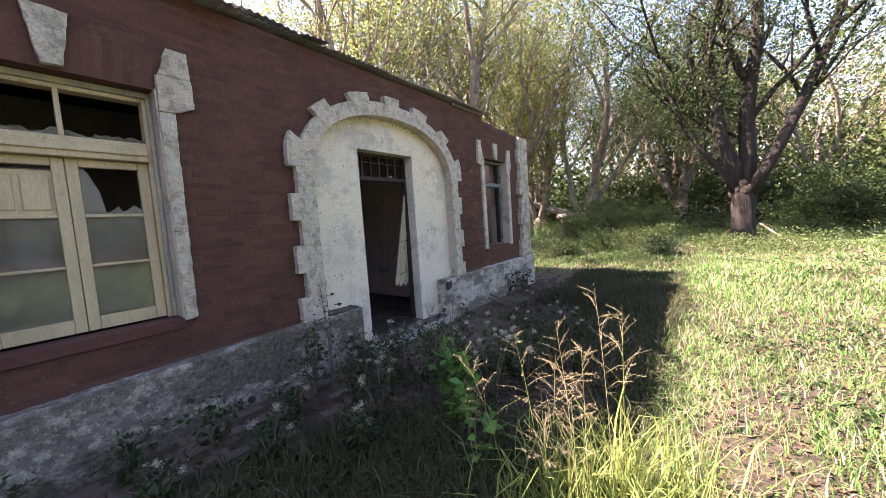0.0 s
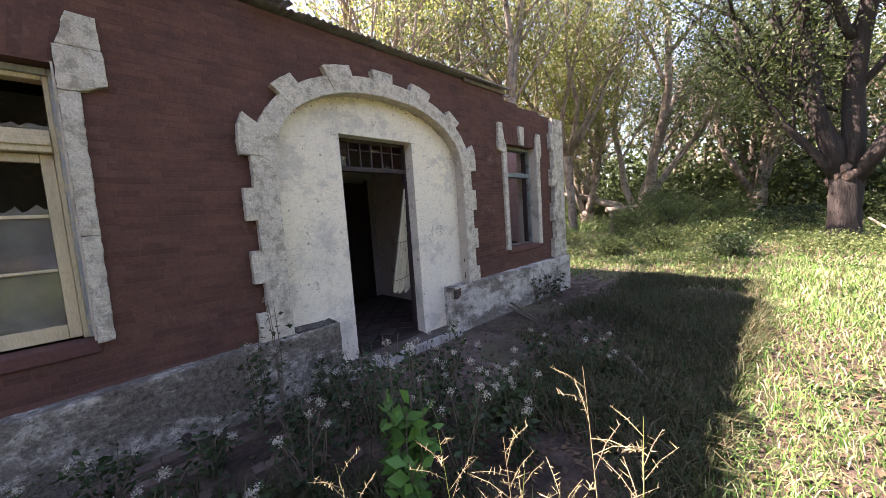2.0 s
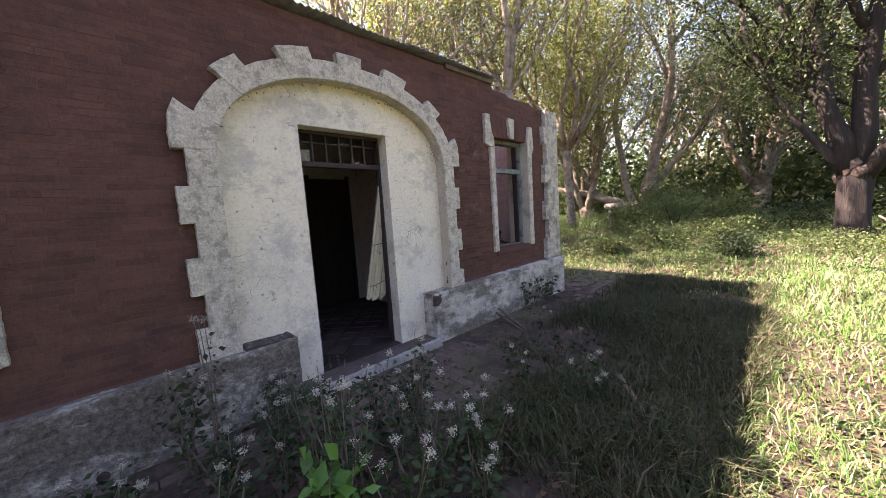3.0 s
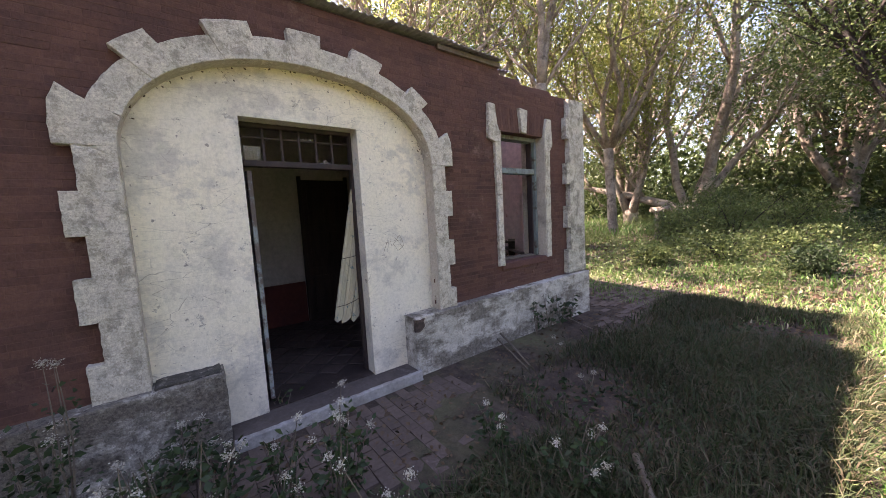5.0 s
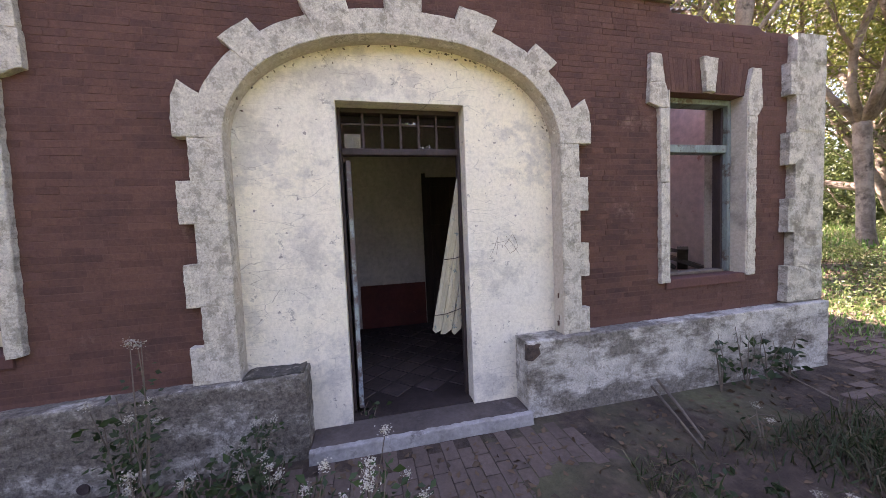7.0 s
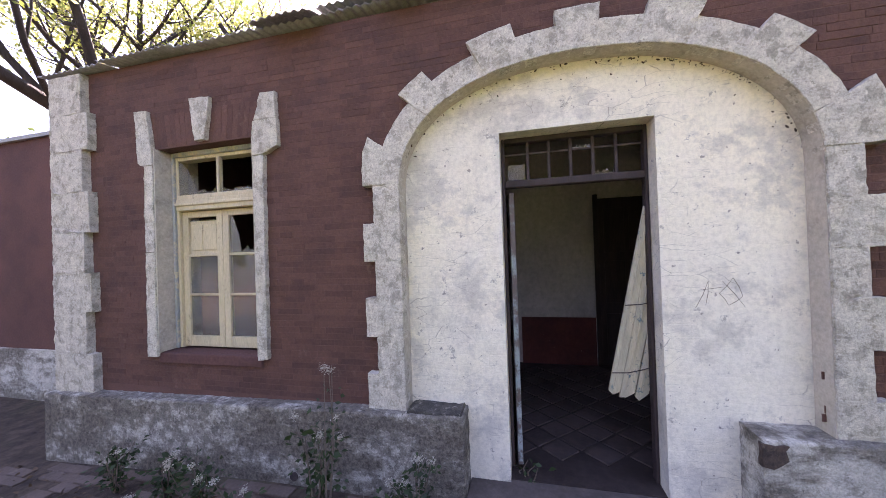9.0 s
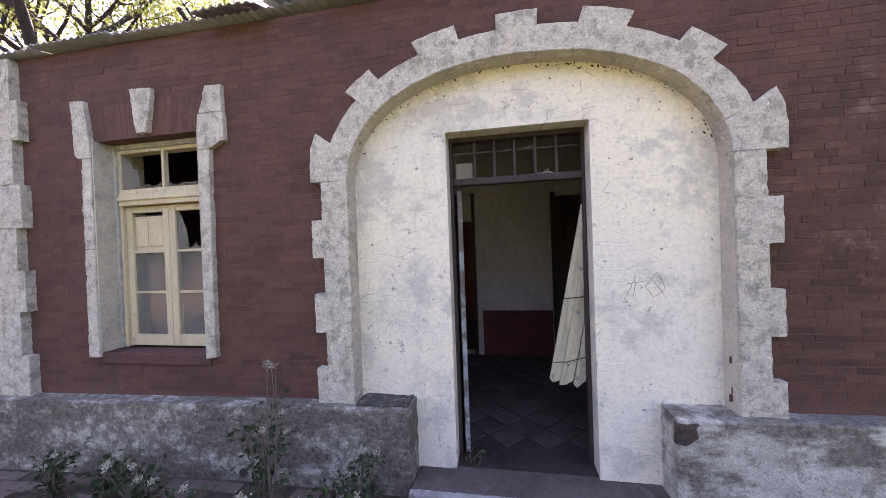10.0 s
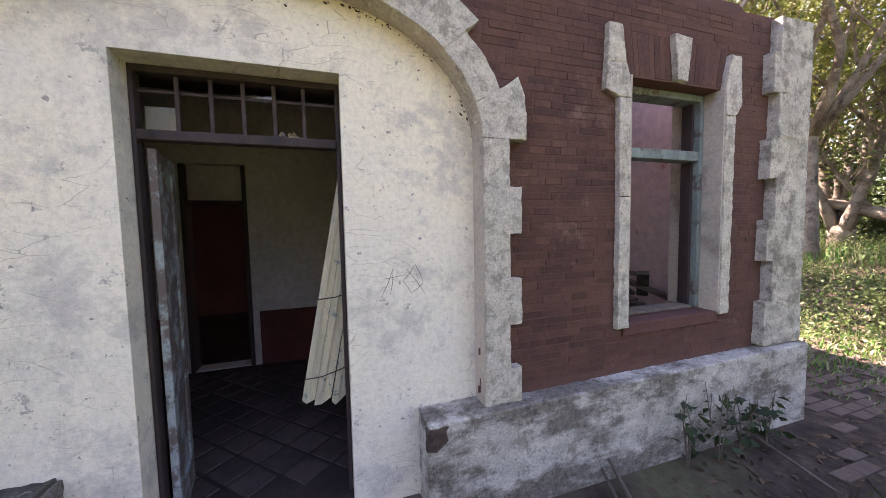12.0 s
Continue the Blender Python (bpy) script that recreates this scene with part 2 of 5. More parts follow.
M = {
    "brick": worn("painted_brick", (0.16, 0.074, 0.053), (0.112, 0.054, 0.043), (0.25, 0.15, 0.115), big=2.6, fine=46, each="object", spread=0.36, relief=0.8, stain_at=(0.56, 0.7)),
    "brick_joined": worn("painted_brickwork", (0.16, 0.074, 0.053), (0.118, 0.057, 0.045), (0.215, 0.125, 0.095), big=2.2, fine=46, each="island", spread=0.28, relief=0.8, stain_at=(0.6, 0.75)),
    "exposed_brick": worn("bare_dark_brick", (0.11, 0.075, 0.06), (0.05, 0.038, 0.033), (0.2, 0.15, 0.12), big=14, fine=50, relief=1.0, stain_scale=16),
    "black_crust": worn("black_lichen_crust", (0.1, 0.09, 0.075), (0.05, 0.045, 0.038), (0.24, 0.215, 0.18), big=9, fine=40, relief=1.0, stain_scale=14, stain_at=(0.54, 0.64)),
    "mortar": worn("painted_mortar", (0.15, 0.072, 0.056), (0.12, 0.058, 0.047), (0.2, 0.13, 0.105), big=3, fine=70, stain_at=(0.62, 0.74)),
    "render_red": worn("red_limewash", (0.14, 0.062, 0.05), (0.1, 0.046, 0.04), (0.24, 0.16, 0.13), big=1.1, fine=40, stain_at=(0.66, 0.76)),
    "quoin": limewash("whitewashed_stone", (0.8, 0.735, 0.6), (0.6, 0.54, 0.43), (0.2, 0.175, 0.14), 9.0, 0.44, 0.625, 0.18),
    "quoin_dark": limewash("mossy_whitewashed_stone", (0.78, 0.72, 0.59), (0.5, 0.455, 0.36), (0.11, 0.1, 0.075), 7.0, 0.45, 0.6, 0.3),
    "plaster": plaster_material(),
    "plinth": limewash("mouldy_whitewash", (0.78, 0.735, 0.63), (0.55, 0.5, 0.415), (0.12, 0.105, 0.085), 6.0, 0.42, 0.61, 0.25, grime=0.85),
    "plinth_black": limewash("blackened_whitewash", (0.68, 0.63, 0.53), (0.4, 0.36, 0.3), (0.05, 0.044, 0.036), 11.0, 0.49, 0.565, 0.45, grime=0.95, grime_from=0.44),
    "reveal": worn("tan_reveal_plaster", (0.6, 0.53, 0.42), (0.48, 0.43, 0.35), (0.24, 0.21, 0.17), big=3, fine=30),
    "cream_wood": worn("cream_painted_wood", (0.66, 0.55, 0.35), (0.55, 0.46, 0.3), (0.25, 0.19, 0.13), big=2.6, fine=40, relief=0.3, stain_at=(0.6, 0.68), stain_scale=7, rough=0.55, stretch=(3, 3, 0.6)),
    "green_wood": worn("grey_green_painted_wood", (0.24, 0.3, 0.28), (0.17, 0.2, 0.19), (0.1, 0.075, 0.06), big=4.0, fine=40, stain_at=(0.52, 0.6), stain_scale=8, rough=0.6, stretch=(3, 3, 0.6)),
    "dark_wood": worn("dark_brown_wood", (0.06, 0.04, 0.038), (0.035, 0.025, 0.024), (0.13, 0.1, 0.09), big=3.0, fine=50, stain_at=(0.66, 0.72), rough=0.65, stretch=(3, 3, 0.5)),
    "blue_wood": worn("peeling_pale_blue_wood", (0.36, 0.42, 0.42), (0.28, 0.32, 0.32), (0.13, 0.1, 0.09), big=4.0, fine=40, stain_at=(0.45, 0.52), stain_scale=6, rough=0.65, stretch=(2, 2, 0.7)),
    "board": worn("faded_cream_boards", (0.62, 0.55, 0.39), (0.48, 0.44, 0.33), (0.13, 0.19, 0.19), big=5.0, fine=40, stain_at=(0.59, 0.64), stain_scale=11, stretch=(3, 3, 0.5)),
    "grey_wood": worn("weathered_blue_grey_wood", (0.42, 0.43, 0.4), (0.3, 0.32, 0.31), (0.5, 0.43, 0.3), big=5.0, fine=45, stain_at=(0.5, 0.6), stain_scale=9, rough=0.7, stretch=(3, 3, 0.5)),
    "bare_wood": worn("weathered_grey_wood", (0.2, 0.16, 0.12), (0.12, 0.095, 0.075), big=6, fine=60),
    "iron": worn("rusty_iron", (0.06, 0.042, 0.04), (0.1, 0.075, 0.07), big=9, fine=70, rough=0.7, metal=0.3),
    "white_wall": worn("stained_white_wall", (0.62, 0.57, 0.55), (0.5, 0.46, 0.45), (0.12, 0.1, 0.1), big=1.3, fine=14, stain_at=(0.69, 0.72), stain_scale=4.5, relief=0.2),
    "pink_wall": worn("peeling_pink_wall", (0.84, 0.69, 0.63), (0.74, 0.59, 0.54), (0.5, 0.27, 0.23), big=1.1, fine=10, stain_at=(0.6, 0.64), stain_scale=2.6, relief=0.3),
    "dado": worn("dark_red_dado", (0.16, 0.045, 0.04), (0.11, 0.035, 0.033), (0.45, 0.38, 0.36), big=2, fine=20, stain_at=(0.66, 0.69), stain_scale=5),
    "room_floor": worn("dark_worn_floor", (0.034, 0.024, 0.022), (0.055, 0.04, 0.037), big=2.5, fine=20, rough=0.6),
    "floor_tile": worn("dusty_floor_tile", (0.11, 0.08, 0.074), (0.06, 0.045, 0.042), big=3, fine=20, rough=0.6, each="object", spread=0.3),
    "paver": worn("worn_clay_paver", (0.155, 0.112, 0.09), (0.115, 0.084, 0.068), (0.19, 0.15, 0.125), big=3.5, fine=35, each="object", spread=0.16, stain_at=(0.6, 0.7)),
    "step": worn("chipped_cement_step", (0.42, 0.4, 0.37), (0.27, 0.255, 0.235), (0.12, 0.11, 0.1), big=4, fine=35, stain_at=(0.57, 0.68), stain_scale=5),
    "metal_sheet": worn("weathered_zinc", (0.42, 0.42, 0.42), (0.27, 0.26, 0.25), (0.17, 0.1, 0.07), big=1.5, fine=30, rough=0.5, metal=0.55, stain_at=(0.6, 0.7), relief=0.15),
    "dusty_step": worn("dusty_cement", (0.13, 0.103, 0.09), (0.085, 0.068, 0.06), (0.18, 0.15, 0.13), big=3, fine=30, stain_at=(0.6, 0.75)),
    "ground": ground_material(),
    "glass": glass_material(),
    "bark_cut": worn("pale_scarred_wood", (0.15, 0.11, 0.085), (0.09, 0.067, 0.052), (0.12, 0.09, 0.07), big=5, fine=18, relief=1.0, stain_at=(0.56, 0.66), stain_scale=6, distance=0.04),
    "bark_pale": worn("pale_flaking_bark", (0.42, 0.35, 0.275), (0.19, 0.15, 0.115), (0.07, 0.058, 0.046), big=2.2, fine=16, relief=1.0, stain_at=(0.54, 0.66), stain_scale=2.5, distance=0.05),
    "bark_dark": worn("dark_furrowed_bark", (0.05, 0.041, 0.035), (0.03, 0.024, 0.021), (0.1, 0.08, 0.065), big=3.5, fine=14, relief=1.0, stretch=(2, 2, 0.3), stain_at=(0.62, 0.7), distance=0.06),
    "leaf_yellow": foliage("yellowing_leaves", [(0.24, 0.3, 0.07), (0.36, 0.38, 0.11), (0.14, 0.21, 0.05), (0.43, 0.42, 0.18)], 0.45, 0.5),
    "leaf_green": foliage("green_leaves", [(0.075, 0.13, 0.042), (0.13, 0.185, 0.06), (0.19, 0.23, 0.085), (0.05, 0.085, 0.032)], 0.45, 0.45),
    "leaf_dark": foliage("dark_green_leaves", [(0.045, 0.08, 0.025), (0.075, 0.115, 0.034), (0.11, 0.15, 0.045), (0.035, 0.06, 0.022)]),
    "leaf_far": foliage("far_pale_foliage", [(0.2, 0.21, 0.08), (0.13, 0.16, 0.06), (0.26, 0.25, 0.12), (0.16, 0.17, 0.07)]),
    "leaf_weed": foliage("weed_leaves", [(0.026, 0.048, 0.02), (0.05, 0.088, 0.03), (0.04, 0.062, 0.03)]),
    "leaf_broad": foliage("bright_broad_leaves", [(0.09, 0.24, 0.05), (0.12, 0.3, 0.06), (0.07, 0.17, 0.05)], 0.4, 0.4),
    "grass": foliage("grass_blades", [(0.06, 0.17, 0.03), (0.1, 0.24, 0.045), (0.15, 0.28, 0.07), (0.3, 0.33, 0.16), (0.42, 0.39, 0.26)], 0.6, 0.3),
    # darker copy of the grass tones, with the house's shade put into the colour
    "grass_shade": foliage("shaded_grass_blades", [(0.024, 0.046, 0.014), (0.042, 0.07, 0.022), (0.068, 0.086, 0.032), (0.1, 0.084, 0.05), (0.17, 0.14, 0.085)], 0.6, 0.3),
    "straw": foliage("dry_seed_stalks", [(0.36, 0.3, 0.18), (0.3, 0.26, 0.14), (0.36, 0.25, 0.17)], 0.7, 0.25),
    "stalk": foliage("green_grass_stalks", [(0.2, 0.28, 0.07), (0.3, 0.34, 0.1)], 0.6, 0.3),
    "petal": foliage("white_petals", [(0.6, 0.57, 0.46), (0.5, 0.46, 0.36), (0.64, 0.62, 0.54)], 0.7, 0.3),
    "litter": foliage("fallen_leaves", [(0.12, 0.075, 0.045), (0.17, 0.11, 0.065), (0.07, 0.05, 0.033)], 0.8, 0.1),
}

# ---- mesh helpers ----
def finish(name, bm, material, parent=None, label="", smooth=False):
    me = bpy.data.meshes.new(name)
    bm.normal_update()
    bm.to_mesh(me)
    bm.free()
    if smooth:
        me.polygons.foreach_set("use_smooth", [True] * len(me.polygons))
    me.materials.append(M[material])
    ob = new(name, me)
    ob.parent = parent
    if label:
        tagged(ob, label)
    return ob


def part(name, bm, material, parent, label="", smooth=False):
    return finish(name, bm, material, parent, label, smooth)


def raw(name, verts, faces, material, parent=None, smooth=False):
    """A mesh from vertex and face arrays."""
    me = bpy.data.meshes.new(name)
    me.from_pydata([tuple(v) for v in verts], [], [tuple(f) for f in faces])
    if smooth:
        me.polygons.foreach_set("use_smooth", [True] * len(me.polygons))
    me.materials.append(M[material])
    ob = new(name, me)
    ob.parent = parent
    return ob


def empty(name, x=0.0, y=0.0, z=0.0):
    ob = new(name)
    ob.empty_display_size = 0.2
    ob.location = (x, y, z)
    return ob


def box(bm, x0, x1, y0, y1, z0, z1, bevel=0.0):
    m = Matrix.Translation(((x0 + x1) / 2, (y0 + y1) / 2, (z0 + z1) / 2)) @ Matrix.Diagonal((x1 - x0, y1 - y0, z1 - z0, 1))
    made = bmesh.ops.create_cube(bm, size=1.0, matrix=m)["verts"]
    if bevel:
        bmesh.ops.bevel(bm, geom=list({e for v in made for e in v.link_edges}), offset=bevel, segments=2, affect="EDGES", profile=0.5)
    return bm


def block(x0, x1, y0, y1, z0, z1, bevel=0.0):
    return box(bmesh.new(), x0, x1, y0, y1, z0, z1, bevel)


def chipped(points, step, depth, rng):
    """The outline with more points along its edges, each a little off its line."""
    out = []
    for (ya, za), (yb, zb) in zip(points, [*points[1:], points[0]]):
        n = max(1, int(math.hypot(yb - ya, zb - za) / step))
        for i in range(n):
            k = depth if i else depth * 0.6
            out.append((ya + (yb - ya) * i / n + rng.uniform(-k, k), za + (zb - za) * i / n + rng.uniform(-k, k)))
    return out


def prism(points, x0, x1, bevel=0.0, wobble=0.0, seed=0, chip=0.0):
    """A block whose outline in the facade's plane is points (y, z), from x0 (back) to x1 (face)."""
    bm = bmesh.new()
    rng = random.Random(seed)
    outline = [(y + rng.uniform(-wobble, wobble), z + rng.uniform(-wobble, wobble)) for y, z in points]
    if chip:
        outline = chipped(points, 0.035, chip, rng)
    front = [bm.verts.new((x1 + rng.uniform(-wobble, wobble) * 0.5, y, z)) for y, z in outline]
    back = [bm.verts.new((x0, y, z)) for y, z in outline]
    face = bm.faces.new(front)
    bm.faces.new(back[::-1])
    n = len(front)
    for i in range(n):
        bm.faces.new((front[i], back[i], back[(i + 1) % n], front[(i + 1) % n]))
    bmesh.ops.recalc_face_normals(bm, faces=bm.faces)
    if bevel:
        bmesh.ops.bevel(bm, geom=list(face.edges), offset=bevel, segments=2, affect="EDGES", profile=0.5)
    return bm


def holed(outer, holes, x0, x1):
    """A wall in the facade's plane: the outline outer less the holes, all of (y, z), from x0 (back) to x1 (face)."""
    bm = bmesh.new()
    edges = []
    for loop in (outer, *holes):
        vs = [bm.verts.new((x1, y, z)) for y, z in loop]
        edges += [bm.edges.new((vs[i], vs[(i + 1) % len(vs)])) for i in range(len(vs))]
    faces = [g for g in bmesh.ops.triangle_fill(bm, use_beauty=True, edges=edges, normal=(1, 0, 0))["geom"] if isinstance(g, bmesh.types.BMFace)]
    made = bmesh.ops.extrude_face_region(bm, geom=faces)["geom"]
    bmesh.ops.translate(bm, verts=[g for g in made if isinstance(g, bmesh.types.BMVert)], vec=(x0 - x1, 0, 0))
    bmesh.ops.recalc_face_normals(bm, faces=bm.faces)
    return bm


def tube(verts, faces, pts, radii, sides=8):
    """Adds a tapered limb along pts to the lists."""
    base = len(verts)
    pts = [Vector(p) for p in pts]
    side = Vector((1, 0, 0))
    for i, p in enumerate(pts):
        along = (pts[min(i + 1, len(pts) - 1)] - pts[max(i - 1, 0)]).normalized()
        side = side - along * side.dot(along)
        side = side.normalized() if side.length > 1e-4 else along.orthogonal().normalized()
        other = along.cross(side)
        for k in range(sides):
            a = 2 * math.pi * k / sides
            verts.append(p + (side * math.cos(a) + other * math.sin(a)) * radii[i])
    for i in range(len(pts) - 1):
        for k in range(sides):
            a, b = base + i * sides + k, base + i * sides + (k + 1) % sides
            faces.append((a, b, b + sides, a + sides))
    faces.append(tuple(base + (len(pts) - 1) * sides + k for k in range(sides)))
    faces.append(tuple(base + k for k in reversed(range(sides))))


def leaf_mesh(name, centres, size, material, parent=None, seed=0, aspect=0.5, flat=0.0):
    """One mesh of folded leaves, one at each centre, turned at random. flat: 0 any way, 1 lying level."""
    rng = np.random.default_rng(seed)
    c = np.asarray(centres, float)
    n = len(c)
    d = rng.normal(size=(n, 3))
    d[:, 2] *= 1 - 0.8 * flat
    d /= np.linalg.norm(d, axis=1)[:, None]
    e = rng.normal(size=(n, 3))
    e[:, 2] *= 1 - 0.8 * flat
    e -= d * (e * d).sum(1)[:, None]
    e /= np.linalg.norm(e, axis=1)[:, None]
    up = np.cross(d, e)
    s = (size * rng.uniform(0.6, 1.35, n))[:, None]
    v = np.empty((n, 4, 3))
    v[:, 0], v[:, 2] = c - d * s * 0.5, c + d * s * 0.5
    v[:, 1], v[:, 3] = c + e * s * aspect * 0.5 + up * s * 0.12, c - e * s * aspect * 0.5 + up * s * 0.12
    i = np.arange(n)[:, None] * 4
    f = np.concatenate([np.hstack([i, i + 1, i + 2]), np.hstack([i, i + 2, i + 3])])
    me = bpy.data.meshes.new(name)
    me.vertices.add(4 * n)
    me.vertices.foreach_set("co", v.ravel())
    me.loops.add(len(f) * 3)
    me.loops.foreach_set("vertex_index", f.ravel().astype(np.int32))
    me.polygons.add(len(f))
    me.polygons.foreach_set("loop_start", np.arange(0, len(f) * 3, 3, dtype=np.int32))
    me.update(calc_edges=True)
    me.materials.append(M[material])
    ob = new(name, me)
    ob.parent = parent
    return ob


def blade_mesh(name, feet, heights, width, lean, material, parent=None, seed=0):
    """One mesh of bent, tapered blades of grass."""
    rng = np.random.default_rng(seed)
    p = np.asarray(feet, float)
    n, h = len(p), np.asarray(heights, float)[:, None]
    a, b = rng.uniform(0, 2 * np.pi, n), rng.uniform(0, 2 * np.pi, n)
    way = np.stack([np.cos(a), np.sin(a), 0 * a], 1)
    wide = np.stack([np.cos(b), np.sin(b), 0 * b], 1) * (width * rng.uniform(0.5, 1.3, n))[:, None]
    bend = (lean * rng.uniform(0.1, 1.3, n))[:, None]
    z = np.array([0, 0, 1.0])
    mid, tip = p + z * h * 0.6 + way * h * bend * 0.35, p + z * h * (1 - 0.35 * bend) + way * h * bend
    v = np.stack([p - wide, p + wide, mid + wide * 0.7, mid - wide * 0.7, tip], 1)
    i = np.arange(n)[:, None] * 5
    quads, tris = np.hstack([i, i + 1, i + 2, i + 3]), np.hstack([i + 3, i + 2, i + 4])
    me = bpy.data.meshes.new(name)
    me.vertices.add(5 * n)
    me.vertices.foreach_set("co", v.ravel())
    me.loops.add(7 * n)
    me.loops.foreach_set("vertex_index", np.concatenate([quads.ravel(), tris.ravel()]).astype(np.int32))
    me.polygons.add(2 * n)
    me.polygons.foreach_set("loop_start", np.concatenate([np.arange(n) * 4, 4 * n + np.arange(n) * 3]).astype(np.int32))
    me.update(calc_edges=True)
    me.materials.append(M[material])
    ob = new(name, me)
    ob.parent = parent
    return ob


# ---- ground ----
def ground_z(x, y):
    x, y = np.asarray(x, float), np.asarray(y, float)
    rise = np.clip((y - 11) * 0.045, 0, 1.2) * np.clip((4.5 - x) / 8, 0, 1)
    dip = -0.14 * np.clip((1.5 - y) / 3.0, 0, 1) * np.clip((-1.2 - x) / 1.0, 0, 1)
    rough = 0.02 * np.sin(2.3 * x + 0.7 * y) * np.sin(1.9 * y - 0.6 * x) + 0.012 * np.sin(6.1 * x) * np.sin(5.3 * y + x)
    rough = rough * np.clip((x + 2.6) / 0.8, 0, 1)
    return rise + dip + rough - 0.012


def steps_along(near0, near1, step, far):
    a = list(np.arange(near0, near1 + 1e-6, step))
    d, lo, hi = step, near0, near1
    while hi < far:
        d *= 1.35
        lo, hi = lo - d, hi + d
        a = [lo] + a + [hi]
    return np.array(a)


gx, gy = steps_along(-5.0, 8.0, 0.16, 900), steps_along(-4.0, 20.0, 0.2, 900)
GX, GY = np.meshgrid(gx, gy)
gv = np.stack([GX, GY, ground_z(GX, GY)], -1).reshape(-1, 3)
w = len(gx)
gf = [(r * w + c, r * w + c + 1, (r + 1) * w + c + 1, (r + 1) * w + c) for r in range(len(gy) - 1) for c in range(w - 1)]
tagged(raw("ground", gv, gf, "ground", smooth=True), "bare brown soil with leaf litter and thin grass", "ground", kind="structure")

# ---- the house: walls ----
FACE, BACK = -3.186, -3.58          # mortar plane of the front wall, and its inner side
QFACE, PANEL = -3.11, -3.27         # faces of the stone dressings and of the plastered infill
C_Y, HALF, SPRING, RISE, POWER = 3.99, 1.31, 2.3, 0.84, 2.2


def arch_at(degrees, grow=0.0):
    """The point of the arch's inner line, grown outwards, on the ray at that angle from its centre."""
    ox, oz = math.cos(radians(degrees)), math.sin(radians(degrees))
    lo, hi = 0.0, 3.0
    for _ in range(40):
        r = (lo + hi) / 2
        y, z = r * ox, 1.9 + r * oz
        inside = z < SPRING and abs(y) < HALF or z >= SPRING and (abs(y) / HALF) ** POWER + ((z - SPRING) / RISE) ** POWER < 1
        lo, hi = (r, hi) if inside else (lo, r)
    return C_Y + (lo + grow) * ox, 1.9 + (lo + grow) * oz


arch_line = [arch_at(a) for a in range(16, 165, 4)]
niche = [(C_Y - HALF, 0.0), (C_Y + HALF, 0.0), *arch_line]
LW, RW = (0.215, 1.335, 0.945, 2.88), (6.48, 7.45, 1.05, 2.87)
top_line = [(8.44, 3.5), (8.1, 3.53), (7.7, 3.52), (7.62, 3.57), (6.98, 3.55), (6.9, 3.6), (6.55, 3.6), (6.5, 3.7), (-1.1, 3.74)]
rect = lambda y0, y1, z0, z1: [(y0, z0), (y1, z0), (y1, z1), (y0, z1)]
grown = [arch_at(a, 0.03) for a in range(16, 165, 4)]
outer = [(-1.1, -0.3), (C_Y - HALF - 0.032, -0.3)] + grown[::-1] + [(C_Y + HALF + 0.032, -0.3), (8.44, -0.3)] + top_line
wall_front = tagged(finish("wall_front", holed(outer, [rect(*LW), rect(*RW)], BACK, FACE), "mortar"), "dark red painted brick front wall with arched entrance", "wall", kind="structure")
door_hole = rect(3.447, 4.484, -0.1, 2.685)
infill_outline = [(C_Y - HALF - 0.025, -0.3), (3.435, -0.3), (3.435, 2.69), (4.484, 2.69), (4.484, -0.3), (C_Y + HALF + 0.025, -0.3)] + [arch_at(a, 0.025) for a in range(16, 165, 4)]
tagged(finish("wall_infill", holed(infill_outline, [], PANEL - 0.2, PANEL), "plaster"), "cracked cream limewashed plaster wall filling the arch", "wall", kind="structure")
ring = [(C_Y - HALF - 0.03, 0.5), (C_Y - HALF, 0.5)] + arch_line[::-1] + [(C_Y + HALF, 0.5), (C_Y + HALF + 0.03, 0.5)] + grown
tagged(finish("arch_reveal", holed(ring, [], PANEL + 0.001, QFACE - 0.012), "reveal"), "smooth tan plaster reveal inside the arch", "reveal", kind="structure")
tagged(finish("wall_right", block(-9.2, BACK - 0.002, 8.1, 8.44, -0.3, 3.5), "pink_wall"), "peeling pink and white side wall", "wall", kind="structure")
tagged(finish("wall_left", block(-4.5, BACK - 0.002, -1.1, -0.75, -0.3, 3.72), "render_red"), "dark red side wall", "wall", kind="structure")
tagged(finish("wall_wing", block(-4.5, -4.15, -9.0, -1.102, -0.3, 3.7), "render_red"), "dark red wall of the set-back wing", "wall", kind="structure")
tagged(finish("wall_wing_plinth", block(-4.149, -4.09, -9.0, -1.102, -0.3, 0.58), "plinth"), "stained white plinth of the set-back wing", "wall", kind="structure")
hall_back = holed([(-1.0, 0), (8.098, 0), (8.098, 3.6), (-1.0, 3.6)], [rect(2.72, 3.42, 0.1, 2.62)], -6.2, -6.0)
tagged(finish("wall_hall_back", hall_back, "white_wall"), "dirty white inner wall with spots", "wall", kind="structure")
tagged(finish("wall_room_left", block(-5.998, BACK - 0.002, 2.1, 2.25, 0, 3.6), "white_wall"), "dirty white inner partition", "wall", kind="structure")
tagged(finish("wall_room_right", block(-5.998, BACK - 0.002, 5.6, 5.75, 0, 3.6), "pink_wall"), "peeling pink inner partition", "wall", kind="structure")
# the top of this wall is raised out of view to block the sun
tagged(finish("wall_right_room_back", block(-5.996, -5.95, 5.752, 8.098, 0.1, 4.2), "pink_wall"), "peeling pink and white inner wall of the roofless room, raised to block sun", "wall", kind="structure")
